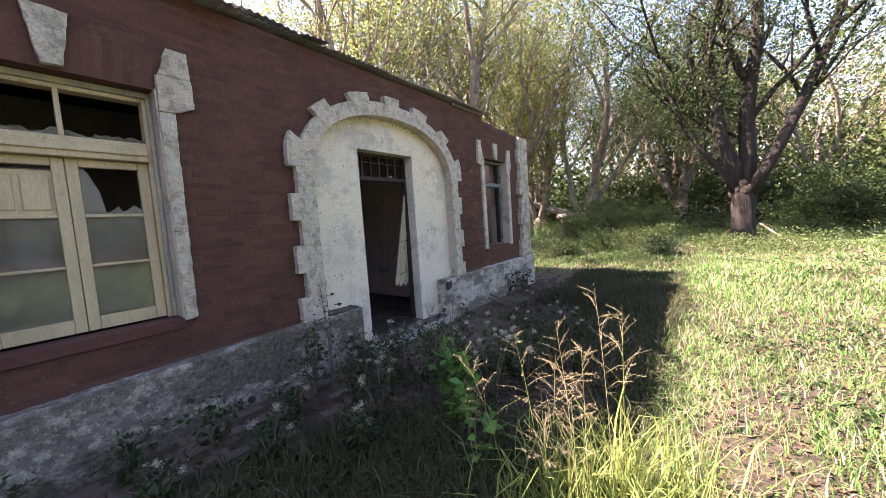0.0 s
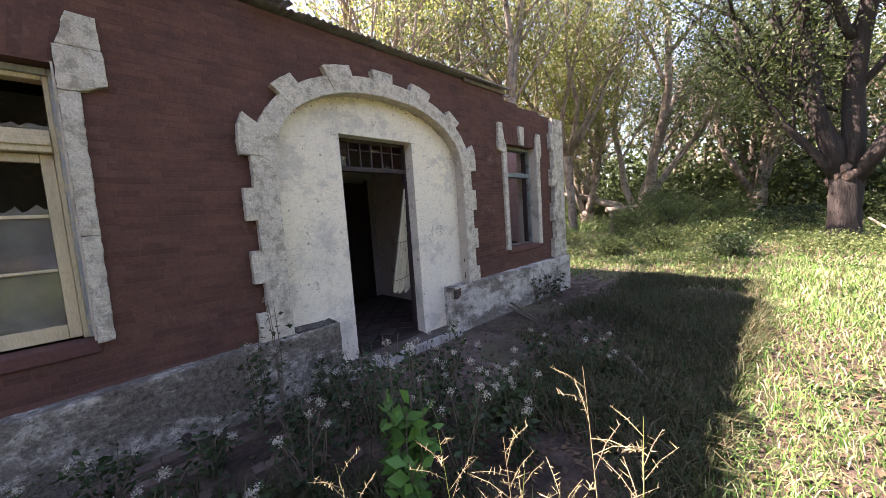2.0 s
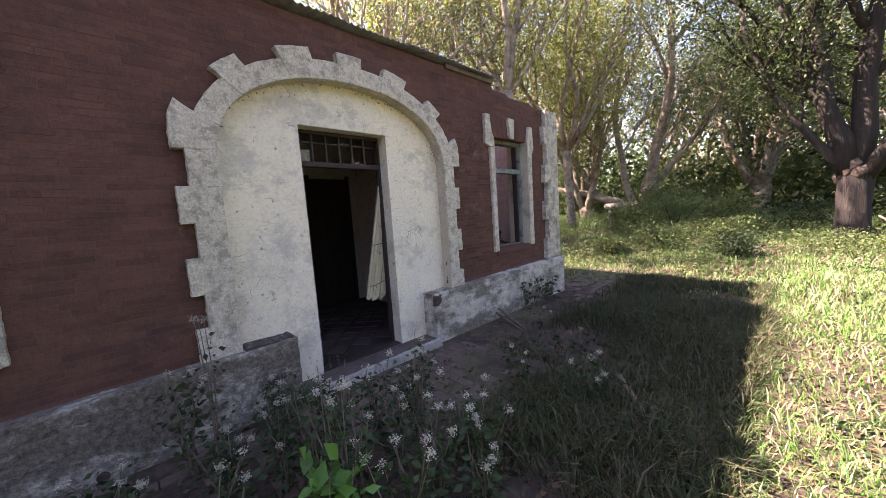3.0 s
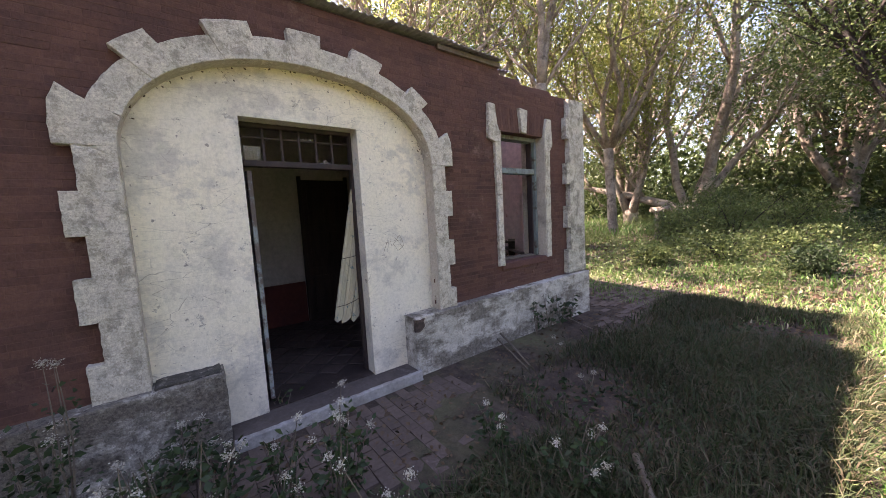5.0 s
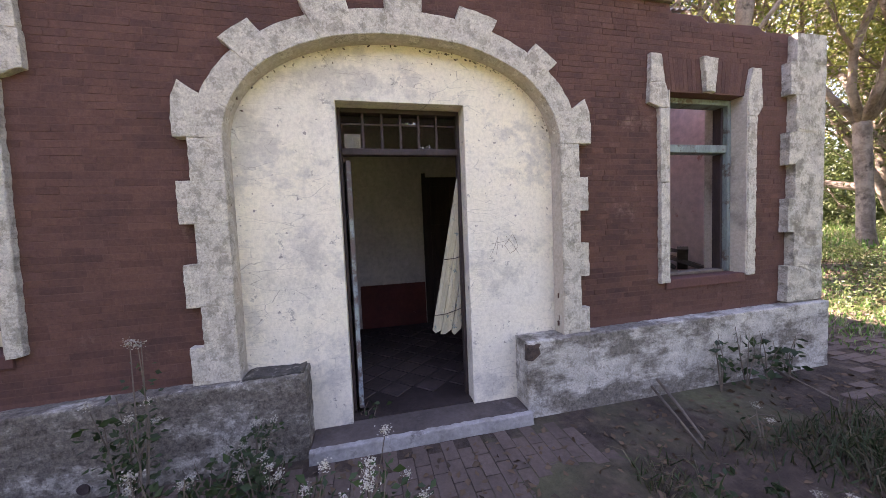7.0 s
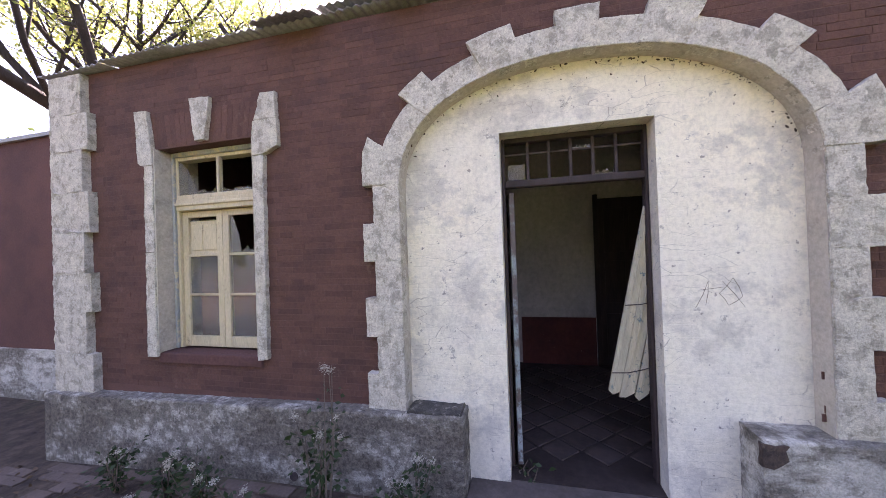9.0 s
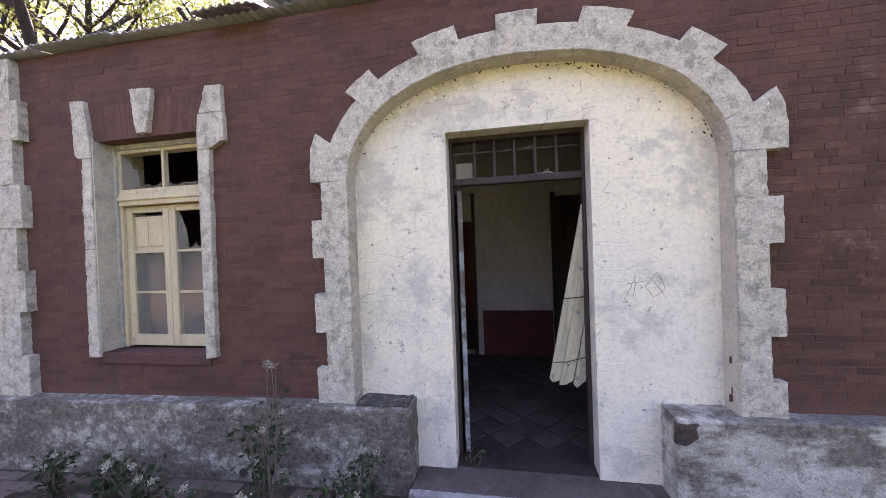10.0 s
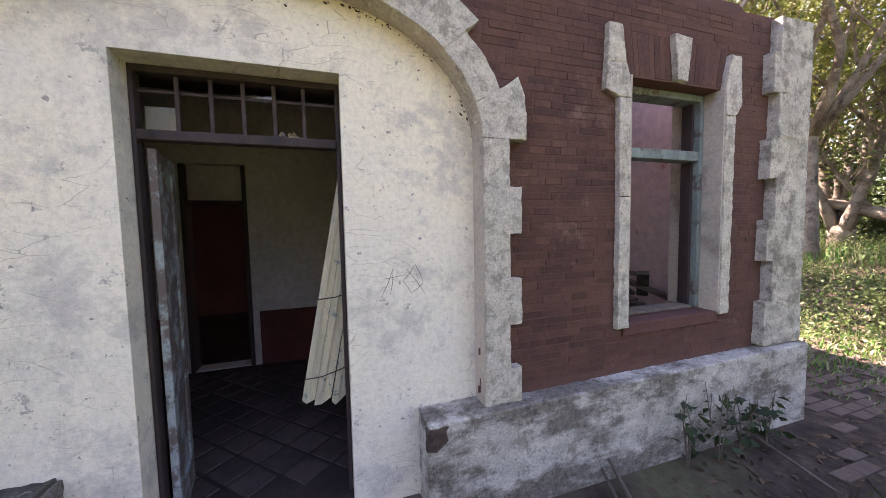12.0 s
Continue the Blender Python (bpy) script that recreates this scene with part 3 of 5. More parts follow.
tagged(finish("wall_back", block(-9.4, -9.2, -1.1, 8.44, -0.3, 3.9), "render_red"), "plain red rear wall", "wall", kind="structure")
tagged(finish("wall_back_left", block(-9.2, -4.502, -1.1, -0.9, -0.3, 3.8), "render_red"), "plain red end wall", "wall", kind="structure")
tagged(finish("floor", block(-9.2, -3.3, -0.9, 8.1, -0.3, 0.085), "room_floor"), "dark worn floor inside the house", "floor", kind="structure")
tagged(finish("ceiling", block(-9.2, -3.55, -0.9, 5.7, 3.45, 3.5), "dark_wood"), "dark plank ceiling", "ceiling", kind="structure")
dado = bmesh.new()
box(dado, -5.998, -5.98, 3.5, 4.55, 0.087, 0.78)
box(dado, -5.998, -5.98, 2.26, 2.65, 0.087, 0.78)
tagged(finish("wall_dado", dado, "dado"), "flaking dark red dado on the hall wall", "wall", kind="structure")

# ---- plinths, step, dressings ----
def sloped_plinth(y0, y1, top0, top1):
    bm = prism([(y0, -0.35), (y1, -0.35), (y1, top1), (y0, top0)], PANEL - 0.02, -3.04, 0.014, 0, 3, 0.004)
    return bm


plinth_left = tagged(finish("plinth_left", sloped_plinth(-1.15, 3.13, 0.535, 0.63), "plinth_black"), "mould-stained whitewashed masonry plinth with a drain hole", "plinth", kind="structure")
plinth_right = tagged(finish("plinth_right", sloped_plinth(4.9, 8.47, 0.655, 0.70), "plinth"), "mould-stained whitewashed masonry plinth", "plinth", kind="structure")
part("exposed_brick", prism([(4.892, 0.5), (4.95, 0.488), (4.985, 0.515), (5.02, 0.55), (5.012, 0.6), (5.03, 0.635), (4.96, 0.63), (4.892, 0.64)], -3.07, -3.034, 0.006, 0.004, 12, 0.006), "exposed_brick", plinth_right, "bare dark brick where the coat has fallen off")
ledge_rng = random.Random(15)
ledge = [(2.695, 0.6)] + [(3.115, 0.61)] + [(3.1 - 0.04 * i, 0.633 + 0.01 * ledge_rng.random()) for i in range(11)]
part("crumbled_ledge", prism(ledge, PANEL + 0.002, -3.075, 0.006, 0.006, 21, 0.008), "black_crust", plinth_left, "crumbled blackened brick ledge")
drain_bm = bmesh.new()
bmesh.ops.create_cone(drain_bm, cap_ends=True, segments=18, radius1=0.035, radius2=0.035, depth=0.012, matrix=pose(-3.036, 1.74, 0.06, 0, 90, 0))
part("drain_hole", drain_bm, "iron", plinth_left, "dark round drain hole")
step = bmesh.new()
box(step, PANEL - 0.3, -3.0, 3.132, 4.898, -0.2, 0.075, 0.012)
tagged(finish("door_step", step, "dusty_step"), "dusty brown cement doorstep", "step", kind="structure")
kerb = prism([(3.13, -0.2), (4.9, -0.2), (4.9, 0.09), (3.13, 0.085)], -2.999, -2.95, 0.008, 0.003, 4, 0.005)
tagged(finish("step_edging", kerb, "step"), "chipped white edging of the doorstep", "step", kind="structure")

surround = tagged(empty("arch_surround", QFACE, C_Y, 0.62), "whitewashed stone quoins and voussoirs round the arch", "arch", kind="structure")
surround.matrix_world = Matrix.Identity(4)
rows_z = [0.6, 0.885, 1.176, 1.47, 1.76, 2.05, 2.342]
for k in range(6):
    wide = k % 2 == 0
    z0, z1 = rows_z[k] - 0.003, rows_z[k + 1] + 0.003
    yl = 2.375 if wide else 2.465
    part("quoin", prism([(yl, z0 + 0.02 * (k == 0)), (2.68, z0 + 0.02 * (k == 0)), (2.68, z1), (yl, z1)], FACE - 0.02, QFACE, 0.004, 0.006, k, 0.004), "quoin", surround)
    yr = 5.565 if wide else 5.482
    part("quoin", prism([(5.305, z0 + 0.06 * (k == 0)), (yr, z0 + 0.06 * (k == 0)), (yr, z1), (5.305, z1)], FACE - 0.02, QFACE, 0.004, 0.006, 20 + k, 0.004), "quoin", surround)
for side, seed in ((1, 41), (-1, 42)):
    inner = [(HALF + 0.0, 2.345)] + [(arch_at(a)[0] - C_Y, arch_at(a)[1]) for a in (18, 22, 25, 27)]
    outline = inner + [(1.46, 2.66), (1.555, 2.73), (1.6, 2.62), (1.615, 2.47), (1.61, 2.345)]
    pts = [(C_Y + side * y, z) for y, z in outline]
    part("springer", prism(pts if side > 0 else pts[::-1], FACE - 0.02, QFACE, 0.005, 0.004, seed, 0.003), "quoin", surround)
marks = [27.3, 41, 49, 62, 73.5, 84.7, 95.3, 106.5, 118, 131, 139, 152.7]
for k in range(len(marks) - 1):
    a0, a1 = marks[k] - 0.12, marks[k + 1] + 0.12
    grow = 0.29 if k % 2 else 0.185
    steps = [a0 + (a1 - a0) * i / 4 for i in range(5)]
    pts = [arch_at(a) for a in steps] + [arch_at(a, grow) for a in reversed(steps)]
    part("voussoir", prism(pts, FACE - 0.02, QFACE + (0.006 if k % 2 else 0), 0.005, 0.005, 60 + k, 0.003), "quoin", surround)


def dressing(name, label, outlines, face, seed, material="quoin"):
    thing = tagged(empty(name), label, "stone trim", kind="structure")
    for k, pts in enumerate(outlines):
        part("stone", prism(pts, FACE - 0.02, face, 0.005, 0.006, seed + k, 0.0045), material, thing)
    return thing


dressing("window_surround_left", "whitewashed stone strips, horns and keystone round the window", [
    [(0.092, 0.915), (0.215, 0.92), (0.213, 1.9), (0.1, 1.9)], [(0.1, 1.903), (0.213, 1.903), (0.21, 2.72), (0.105, 2.72)],
    [(0.105, 2.724), (0.21, 2.724), (0.2, 2.88), (0.145, 3.245), (0.0, 3.252), (0.035, 2.76), (0.06, 2.735)],
    [(1.335, 0.93), (1.43, 0.945), (1.435, 1.7), (1.335, 1.7)], [(1.335, 1.703), (1.435, 1.703), (1.445, 2.7), (1.337, 2.7)],
    [(1.337, 2.704), (1.445, 2.704), (1.59, 2.765), (1.585, 3.0), (1.345, 3.0)], [(1.36, 3.004), (1.58, 3.004), (1.575, 3.23), (1.43, 3.235)],
    [(0.66, 3.294), (0.718, 2.9), (0.825, 2.9), (0.885, 3.28)]], -3.14, 100)
S = 0.04
dressing("window_surround_right", "whitewashed stone strips, horns and keystone round the window", [
    [(6.344 + S, 1.03), (6.445 + S, 1.03), (6.44 + S, 2.0), (6.342 + S, 2.0)], [(6.342 + S, 2.003), (6.44 + S, 2.003), (6.43 + S, 2.7), (6.33 + S, 2.7)],
    [(6.33 + S, 2.704), (6.43 + S, 2.704), (6.42 + S, 2.86), (6.39 + S, 2.93), (6.22 + S, 2.93), (6.21 + S, 2.75)],
    [(6.22 + S, 2.934), (6.39 + S, 2.934), (6.352 + S, 3.19), (6.231 + S, 3.195)],
    [(7.412 + S, 1.04), (7.518 + S, 1.045), (7.525 + S, 2.66), (7.412 + S, 2.66)],
    [(7.412 + S, 2.664), (7.525 + S, 2.664), (7.595 + S, 2.75), (7.57 + S, 3.13), (7.457 + S, 3.14), (7.4 + S, 2.85)],
    [(6.837 + S, 3.209), (6.877 + S, 2.88), (6.986 + S, 2.87), (7.019 + S, 3.197)]], -3.14, 120)
right_rows = [0.715, 1.10, 1.464, 1.813, 2.172, 2.503, 2.883, 3.207, 3.5]
dressing("corner_quoins_right", "whitewashed stone quoins on the house corner", [
    [((7.945 if k % 2 == 0 else 8.03), right_rows[k] - 0.003), (8.445, right_rows[k] - 0.003), (8.445, right_rows[k + 1]), ((7.945 if k % 2 == 0 else 8.03), right_rows[k + 1])]
    for k in range(8)], -3.1, 140, "quoin_dark")
left_rows = [0.54, 0.921, 1.339, 1.725, 2.133, 2.535, 2.954, 3.322, 3.72]
dressing("corner_quoins_left", "whitewashed stone quoins on the house corner", [
    [(-1.105, left_rows[k] - 0.003), ((-0.57 if k % 2 == 0 else -0.655), left_rows[k] - 0.003), ((-0.57 if k % 2 == 0 else -0.655), left_rows[k + 1]), (-1.105, left_rows[k + 1])]
    for k in range(8)], -3.11, 160)
for name, win in (("sill_left", LW), ("sill_right", RW)):
    sill = prism([(win[0] - 0.02, win[2] - 0.09), (win[1] + 0.02, win[2] - 0.09), (win[1] + 0.02, win[2] + 0.012), (win[0] - 0.02, win[2] + 0.012)], -3.35, -3.165, 0.012, 0.006, 9)
    tagged(finish(name, sill, "render_red"), "worn red brick window sill", "sill", kind="structure")
for name, win in (("reveal_left", LW), ("reveal_right", RW)):
    bm = bmesh.new()
    box(bm, -3.59, -3.15, win[0] - 0.0, win[0] + 0.012, win[2] + 0.013, win[3] - 0.001)
    box(bm, -3.59, -3.15, win[1] - 0.012, win[1] + 0.0, win[2] + 0.013, win[3] - 0.001)
    tagged(finish(name, bm, "reveal"), "grey plastered window reveal", "reveal", kind="structure")


# ---- windows ----
def bar(name, parent, y0, y1, z0, z1, x0=-3.33, x1=-3.28, material="cream_wood", bevel=0.006, label=""):
    return part(name, block(x0, x1, y0, y1, z0, z1, bevel), material, parent, label)


def pane(parent, y0, y1, z0, z1, x=-3.306):
    ob = part("pane", block(x - 0.002, x + 0.002, y0, y1, z0, z1), "glass", parent)
    ob.visible_shadow = False
    return ob


def shards(parent, y0, y1, z0, z1, seed, x=-3.306, low=0.15, gap=0.0):
    """Broken glass left standing in the bottom and one side of a light."""
    rng = random.Random(seed)
    pts, n = [(y0, z0)], 14
    for i in range(n + 1):
        u = i / n
        h = low * rng.uniform(0.15, 1.0)
        if gap and u < gap:
            h = max(h, 1.0 - 0.55 * max(0.0, u / gap - 0.35) - 0.4 * rng.random() * (u / gap))
        pts.append((y0 + (y1 - y0) * u, z0 + (z1 - z0) * min(h, 0.98)))
    pts.append((y1, z0))
    ob = part("broken_pane", prism(pts[::-1], x - 0.002, x + 0.002), "glass", parent, "jagged broken glass left in the frame")
    ob.visible_shadow = False


window_1 = tagged(empty("window_1"), "cream painted casement window with broken panes", "window", kind="structure")
y0, y1 = LW[0] + 0.014, LW[1] - 0.014
for a, b in ((y0, y0 + 0.03), (y1 - 0.03, y1)):
    bar("outer_jamb", window_1, a, b, 0.96, 2.875, -3.4, -3.27, "grey_wood", label="weathered blue-grey outer frame")
bar("outer_head", window_1, y0 + 0.031, y1 - 0.031, 2.83, 2.875, -3.4, -3.27, "grey_wood", label="weathered blue-grey outer frame")
bar("jamb", window_1, y0 + 0.0305, y0 + 0.06, 0.96, 2.829, -3.4, -3.292)
bar("jamb", window_1, y1 - 0.06, y1 - 0.0305, 0.96, 2.829, -3.4, -3.292)
bar("head", window_1, y0 + 0.061, y1 - 0.061, 2.795, 2.829, -3.4, -3.292)
bar("transom", window_1, y0 + 0.061, y1 - 0.061, 2.30, 2.41, -3.4, -3.262)
bar("transom_moulding", window_1, y0 + 0.061, y1 - 0.061, 2.345, 2.375, -3.261, -3.245)
bar("transom_mullion", window_1, 0.765, 0.795, 2.456, 2.794)
bar("transom_sash_rail", window_1, y0 + 0.061, y1 - 0.061, 2.411, 2.455)
shards(window_1, y0 + 0.061, 0.765, 2.455, 2.795, 5, gap=0.36, low=0.2)
shards(window_1, 0.795, y1 - 0.061, 2.455, 2.795, 6, low=0.16)
mid = (y0 + y1) / 2
for name, a, b, left in (("casement", y0 + 0.063, mid - 0.002, True), ("casement", mid + 0.002, y1 - 0.063, False)):
    leaf = part(name, block(-3.335, -3.285, a, a + 0.068, 0.97, 2.295, 0.006), "cream_wood", window_1)
    part("stile", block(-3.335, -3.285, b - 0.068, b, 0.97, 2.295, 0.006), "cream_wood", leaf)
    for z0, z1 in ((0.97, 1.075), (1.465, 1.487), (1.85, 1.875), (2.235, 2.295)):
        part("rail", block(-3.333, -3.287, a + 0.069, b - 0.069, z0, z1, 0.005), "cream_wood", leaf)
    pane(leaf, a + 0.069, b - 0.069, 1.076, 1.464)
    pane(leaf, a + 0.069, b - 0.069, 1.488, 1.849)
    if left:
        part("shutter_board", block(-3.325, -3.312, a + 0.069, b - 0.069, 1.876, 2.20), "cream_wood", leaf, "cream wooden shutter board")
        w2 = (b - a - 0.138) / 2
        for k in range(2):
            part("raised_panel", block(-3.313, -3.302, a + 0.085 + k * w2, a + 0.05 + (k + 1) * w2, 1.91, 2.165, 0.008), "cream_wood", leaf)
        shards(leaf, a + 0.069, b - 0.069, 2.2, 2.235, 8, low=0.5)
    else:
        shards(leaf, a + 0.069, b - 0.069, 1.876, 2.235, 7, low=0.2, gap=0.3)

window_1.location.x -= 0.032
for leaf in [ob for ob in window_1.children if ob.name.startswith("casement")]:
    leaf.location.x -= 0.036

window_2 = tagged(empty("window_2"), "empty grey-green wooden window frame without glass", "window", kind="structure")
y0, y1 = RW[0] + 0.014, RW[1] - 0.014
bar("jamb", window_2, y0, y0 + 0.045, 1.065, 2.865, -3.4, -3.25, "green_wood")
bar("jamb", window_2, y1 - 0.045, y1, 1.065, 2.865, -3.4, -3.25, "green_wood")
bar("head", window_2, y0 + 0.046, y1 - 0.046, 2.81, 2.865, -3.4, -3.25, "green_wood")
bar("transom", window_2, y0 + 0.046, y1 - 0.046, 2.325, 2.405, -3.39, -3.26, "green_wood")
bar("stop_bead", window_2, y1 - 0.075, y1 - 0.0455, 1.065, 2.32, -3.39, -3.3, "dark_wood", 0.004)
bar("stop_bead", window_2, y1 - 0.075, y1 - 0.0455, 2.41, 2.805, -3.39, -3.3, "dark_wood", 0.004)
bar("sill_board", window_2, y0 + 0.046, y1 - 0.076, 1.065, 1.09, -3.4, -3.26, "bare_wood", 0.004)

window_2.location.x -= 0.05

# ---- the door ----
door_frame = tagged(empty("door_1"), "dark wooden door frame with barred fanlight", "door frame", kind="structure")
bar("jamb", door_frame, 3.437, 3.46, 0.09, 2.688, -3.5, -3.42, "dark_wood")
bar("jamb", door_frame, 4.458, 4.482, 0.09, 2.688, -3.5, -3.42, "dark_wood")
bar("head", door_frame, 3.461, 4.457, 2.65, 2.688, -3.5, -3.42, "dark_wood")
bar("transom", door_frame, 3.461, 4.457, 2.30, 2.355, -3.495, -3.415, "dark_wood")
for k in range(5):
    yk = 3.481 + (k + 1) * 0.958 / 6
    bar("fanlight_bar", door_frame, yk - 0.011, yk + 0.011, 2.356, 2.649, -3.465, -3.445, "iron", 0.004)
bar("fanlight_rail", door_frame, 3.461, 4.457, 2.56, 2.575, -3.472, -3.466, "iron", 0.0)
cell_w = 0.958 / 6
pane(door_frame, 3.482, 3.62, 2.357, 2.49, -3.48)
shards(door_frame, 3.481 + 3 * cell_w + 0.012, 3.481 + 4 * cell_w - 0.012, 2.577, 2.648, 503, -3.48, low=0.4)
shards(door_frame, 3.481 + 4 * cell_w + 0.012, 3.481 + 5 * cell_w - 0.012, 2.357, 2.558, 504, -3.48, low=0.25)


def door_leaf():
    """The leaf that stands open inwards, with its stiles, rails and sunk panels; it lies along -x from its hinge."""
    thing = empty("door_leaf")
    part("hinge_stile", block(-0.1, 0, -0.02, 0.02, 0, 2.17, 0.005), "blue_wood", thing)
    part("lock_stile", block(-0.47, -0.38, -0.02, 0.02, 0, 2.17, 0.005), "blue_wood", thing)
    for z0, z1 in ((0, 0.2), (0.78, 0.9), (1.45, 1.55), (2.07, 2.17)):
        part("rail", block(-0.379, -0.101, -0.019, 0.019, z0, z1, 0.004), "blue_wood", thing)
    for z0, z1 in ((0.201, 0.779), (0.901, 1.449), (1.551, 2.069)):
        part("panel", block(-0.379, -0.101, -0.008, 0.008, z0, z1), "blue_wood", thing)
    return tagged(thing, "open door leaf with peeling pale blue paint", "door")


leaf = door_leaf()
leaf.matrix_world = pose(-3.46, 3.505, 0.095, 0, 0, 11)


def hanging_boards():
    """Cream boards of the broken leaf, hanging askew from the frame and tied with wire."""
    thing = empty("broken_door_boards")
    widths, x = (0.085, 0.1, 0.09), 0.0
    for k, wd in enumerate(widths):
        pts = [(x, -1.43 - 0.03 * (k % 2)), (x + wd * 0.4, -1.45), (x + wd - 0.004, -1.42 + 0.02 * k), (x + wd - 0.004, 0.0), (x, 0.0)]
        part("board", prism(pts, -0.03 + 0.004 * k, -0.005 + 0.004 * k, 0.004, 0.003, k), "board", thing)
        part("bead", block(-0.004 + 0.004 * k, 0.004 + 0.004 * k, x + 0.03, x + 0.042, -1.38, -0.02, 0.002), "board", thing)
        x += wd
    for z in (-0.72, -1.25):
        v, f = [], []
        tube(v, f, [(0.008, -0.004, z - 0.03), (0.02, 0.1, z), (0.02, 0.2, z + 0.05), (0.008, 0.274, z + 0.09)], [0.004] * 4, 5)
        raw("wire", v, f, "iron", thing)
    return tagged(thing, "faded cream boards of a broken door hanging askew", "door boards")


boards = hanging_boards()
boards.matrix_world = pose(-3.45, 4.455, 2.1, -11, 3, 0)

# scratched marks on the plaster
scratches = tagged(empty("scratched_marks", PANEL, 4.8, 1.45), "faint scratched zigzag marks on the plaster", "graffiti")
for k, (ya, za, yb, zb) in enumerate([(4.68, 1.38, 4.76, 1.56), (4.76, 1.56, 4.74, 1.4), (4.7, 1.5, 4.84, 1.52), (4.82, 1.48, 4.9, 1.58), (4.9, 1.58, 4.95, 1.46), (4.95, 1.46, 4.87, 1.4), (4.87, 1.4, 4.82, 1.48), (4.84, 1.56, 4.96, 1.39)]):
    v, f = [], []
    tube(v, f, [(0, ya - 4.8, za - 1.45), (0.001, (ya + yb) / 2 - 4.8 + 0.006, (za + zb) / 2 - 1.45), (0, yb - 4.8, zb - 1.45)], [0.0012, 0.0018, 0.001], 4)
    raw("scratch", v, f, "bare_wood", scratches)

# mud nests and dirt along the inner edge of the arch
nest_rng = random.Random(52)
nests = bmesh.new()
for k in range(95):
    turn_at = nest_rng.choice((nest_rng.uniform(20, 160), nest_rng.gauss(62, 16)))
    y, z = arch_at(turn_at, -0.004 - abs(nest_rng.gauss(0, 0.014)) - (0.16 * nest_rng.random() ** 2 if k % 5 == 0 else 0))
    lump = bmesh.ops.create_icosphere(nests, subdivisions=1, radius=0.0046 * nest_rng.uniform(0.5, 1.6))["verts"]
    long_by, tilt_by = nest_rng.uniform(1.0, 2.4), nest_rng.uniform(0, 3.1)
    for v in lump:
        py, pz = v.co.y * long_by, v.co.z
        v.co = Vector((v.co.x * 0.7 + PANEL + 0.001, y + py * math.cos(tilt_by) - pz * math.sin(tilt_by), z + py * math.sin(tilt_by) + pz * math.cos(tilt_by)))
tagged(finish("mud_nests", nests, "exposed_brick"), "small dark mud nests along the arch edge", "mud nests", kind="stuff")

# brown door in the hall's rear wall
inner_door = tagged(empty("door_2"), "closed dark brown panelled door in the hall", "door", kind="structure")
part("door_panel_board", block(-5.99, -5.965, 4.62, 5.36, 0.09, 2.5, 0.004), "dark_wood", inner_door)
for ya, yb in ((4.69, 4.96), (5.02, 5.29)):
    for za, zb in ((0.2, 0.85), (1.0, 1.6), (1.72, 2.35)):
        part("raised_panel", block(-5.966, -5.95, ya, yb, za, zb, 0.012), "dark_wood", inner_door)
for ya, yb in ((4.56, 4.618), (5.362, 5.42)):
    part("casing", block(-5.995, -5.94, ya, yb, 0.09, 2.56, 0.005), "dark_wood", inner_door)
inner_open = tagged(empty("door_3"), "dark open doorway with a grimy fanlight", "door frame", kind="structure")
part("jamb", block(-6.19, -5.985, 2.722, 2.77, 0.09, 2.61, 0.004), "dark_wood", inner_open)
part("jamb", block(-6.19, -5.985, 3.37, 3.418, 0.09, 2.61, 0.004), "dark_wood", inner_open)
part("transom", block(-6.15, -5.99, 2.771, 3.369, 2.12, 2.18, 0.004), "dark_wood", inner_open)
part("fanlight", block(-6.1, -6.09, 2.771, 3.369, 2.181, 2.61), "white_wall", inner_open, "grimy pale fanlight")

# ---- roof ----
roof = tagged(empty("roof"), "low corrugated zinc roof with loose rusty sheets and added unseen sun-blocking sheets", "roof", kind="structure")


def corrugated(y0, y1, x_front, x_rear, z_front, z_rear, seed, sag=0.0, tilt=0.0):
    rng = random.Random(seed)
    n, rows = int((y1 - y0) / 0.0127), 5
    v, f = [], []
    for r in range(rows + 1):
        u = r / rows
        for i in range(n + 1):
            y = y0 + (y1 - y0) * i / n
            wave = 0.011 * math.sin(2 * math.pi * y / 0.076)
            v.append((x_front + (x_rear - x_front) * u, y, z_front + (z_rear - z_front) * u + wave + sag * math.sin(math.pi * (y - y0) / (y1 - y0)) * (1 - u) + tilt * (y - y0)))
    for r in range(rows):
        for i in range(n):
            a = r * (n + 1) + i
            f.append((a, a + 1, a + n + 2, a + n + 1))
    ob = raw("roof_sheet", v, f, "metal_sheet", roof, smooth=True)
    solid = ob.modifiers.new("thickness", "SOLIDIFY")
    solid.thickness = 0.004
    return ob


for k in range(9):
    ya = -1.22 + k * 0.86
    rng = random.Random(k)
    corrugated(ya, min(ya + 0.9, 6.56), -3.06 - 0.03 * rng.random() - (0.05 if k in (3, 4) else 0), -9.5 if k < 8 else -3.95, 3.755 + 0.012 * (k % 2) + (0.02 if k == 4 else 0), 4.9 if k < 8 else 3.9, k, -0.006, 0.0)
# sheets added out of view to keep direct sun off the right room
for k in range(3):
    corrugated(5.6 + k * 0.94, 6.58 + k * 0.94, -3.9 if k == 0 else -4.32 - 0.05 * k, -9.5, 3.93 if k == 0 else 3.99 + 0.01 * k, 4.93, 40 + k)
corrugated(6.3, 7.1, -3.45, -4.0, 3.78, 3.94, 31, 0.0, 0.09)
corrugated(2.0, 2.7, -3.1, -4.6, 3.82, 4.22, 33, 0.02, -0.05)
corrugated(1.5, 2.05, -2.97, -3.4, 3.715, 3.87, 34, 0.015, 0.0)
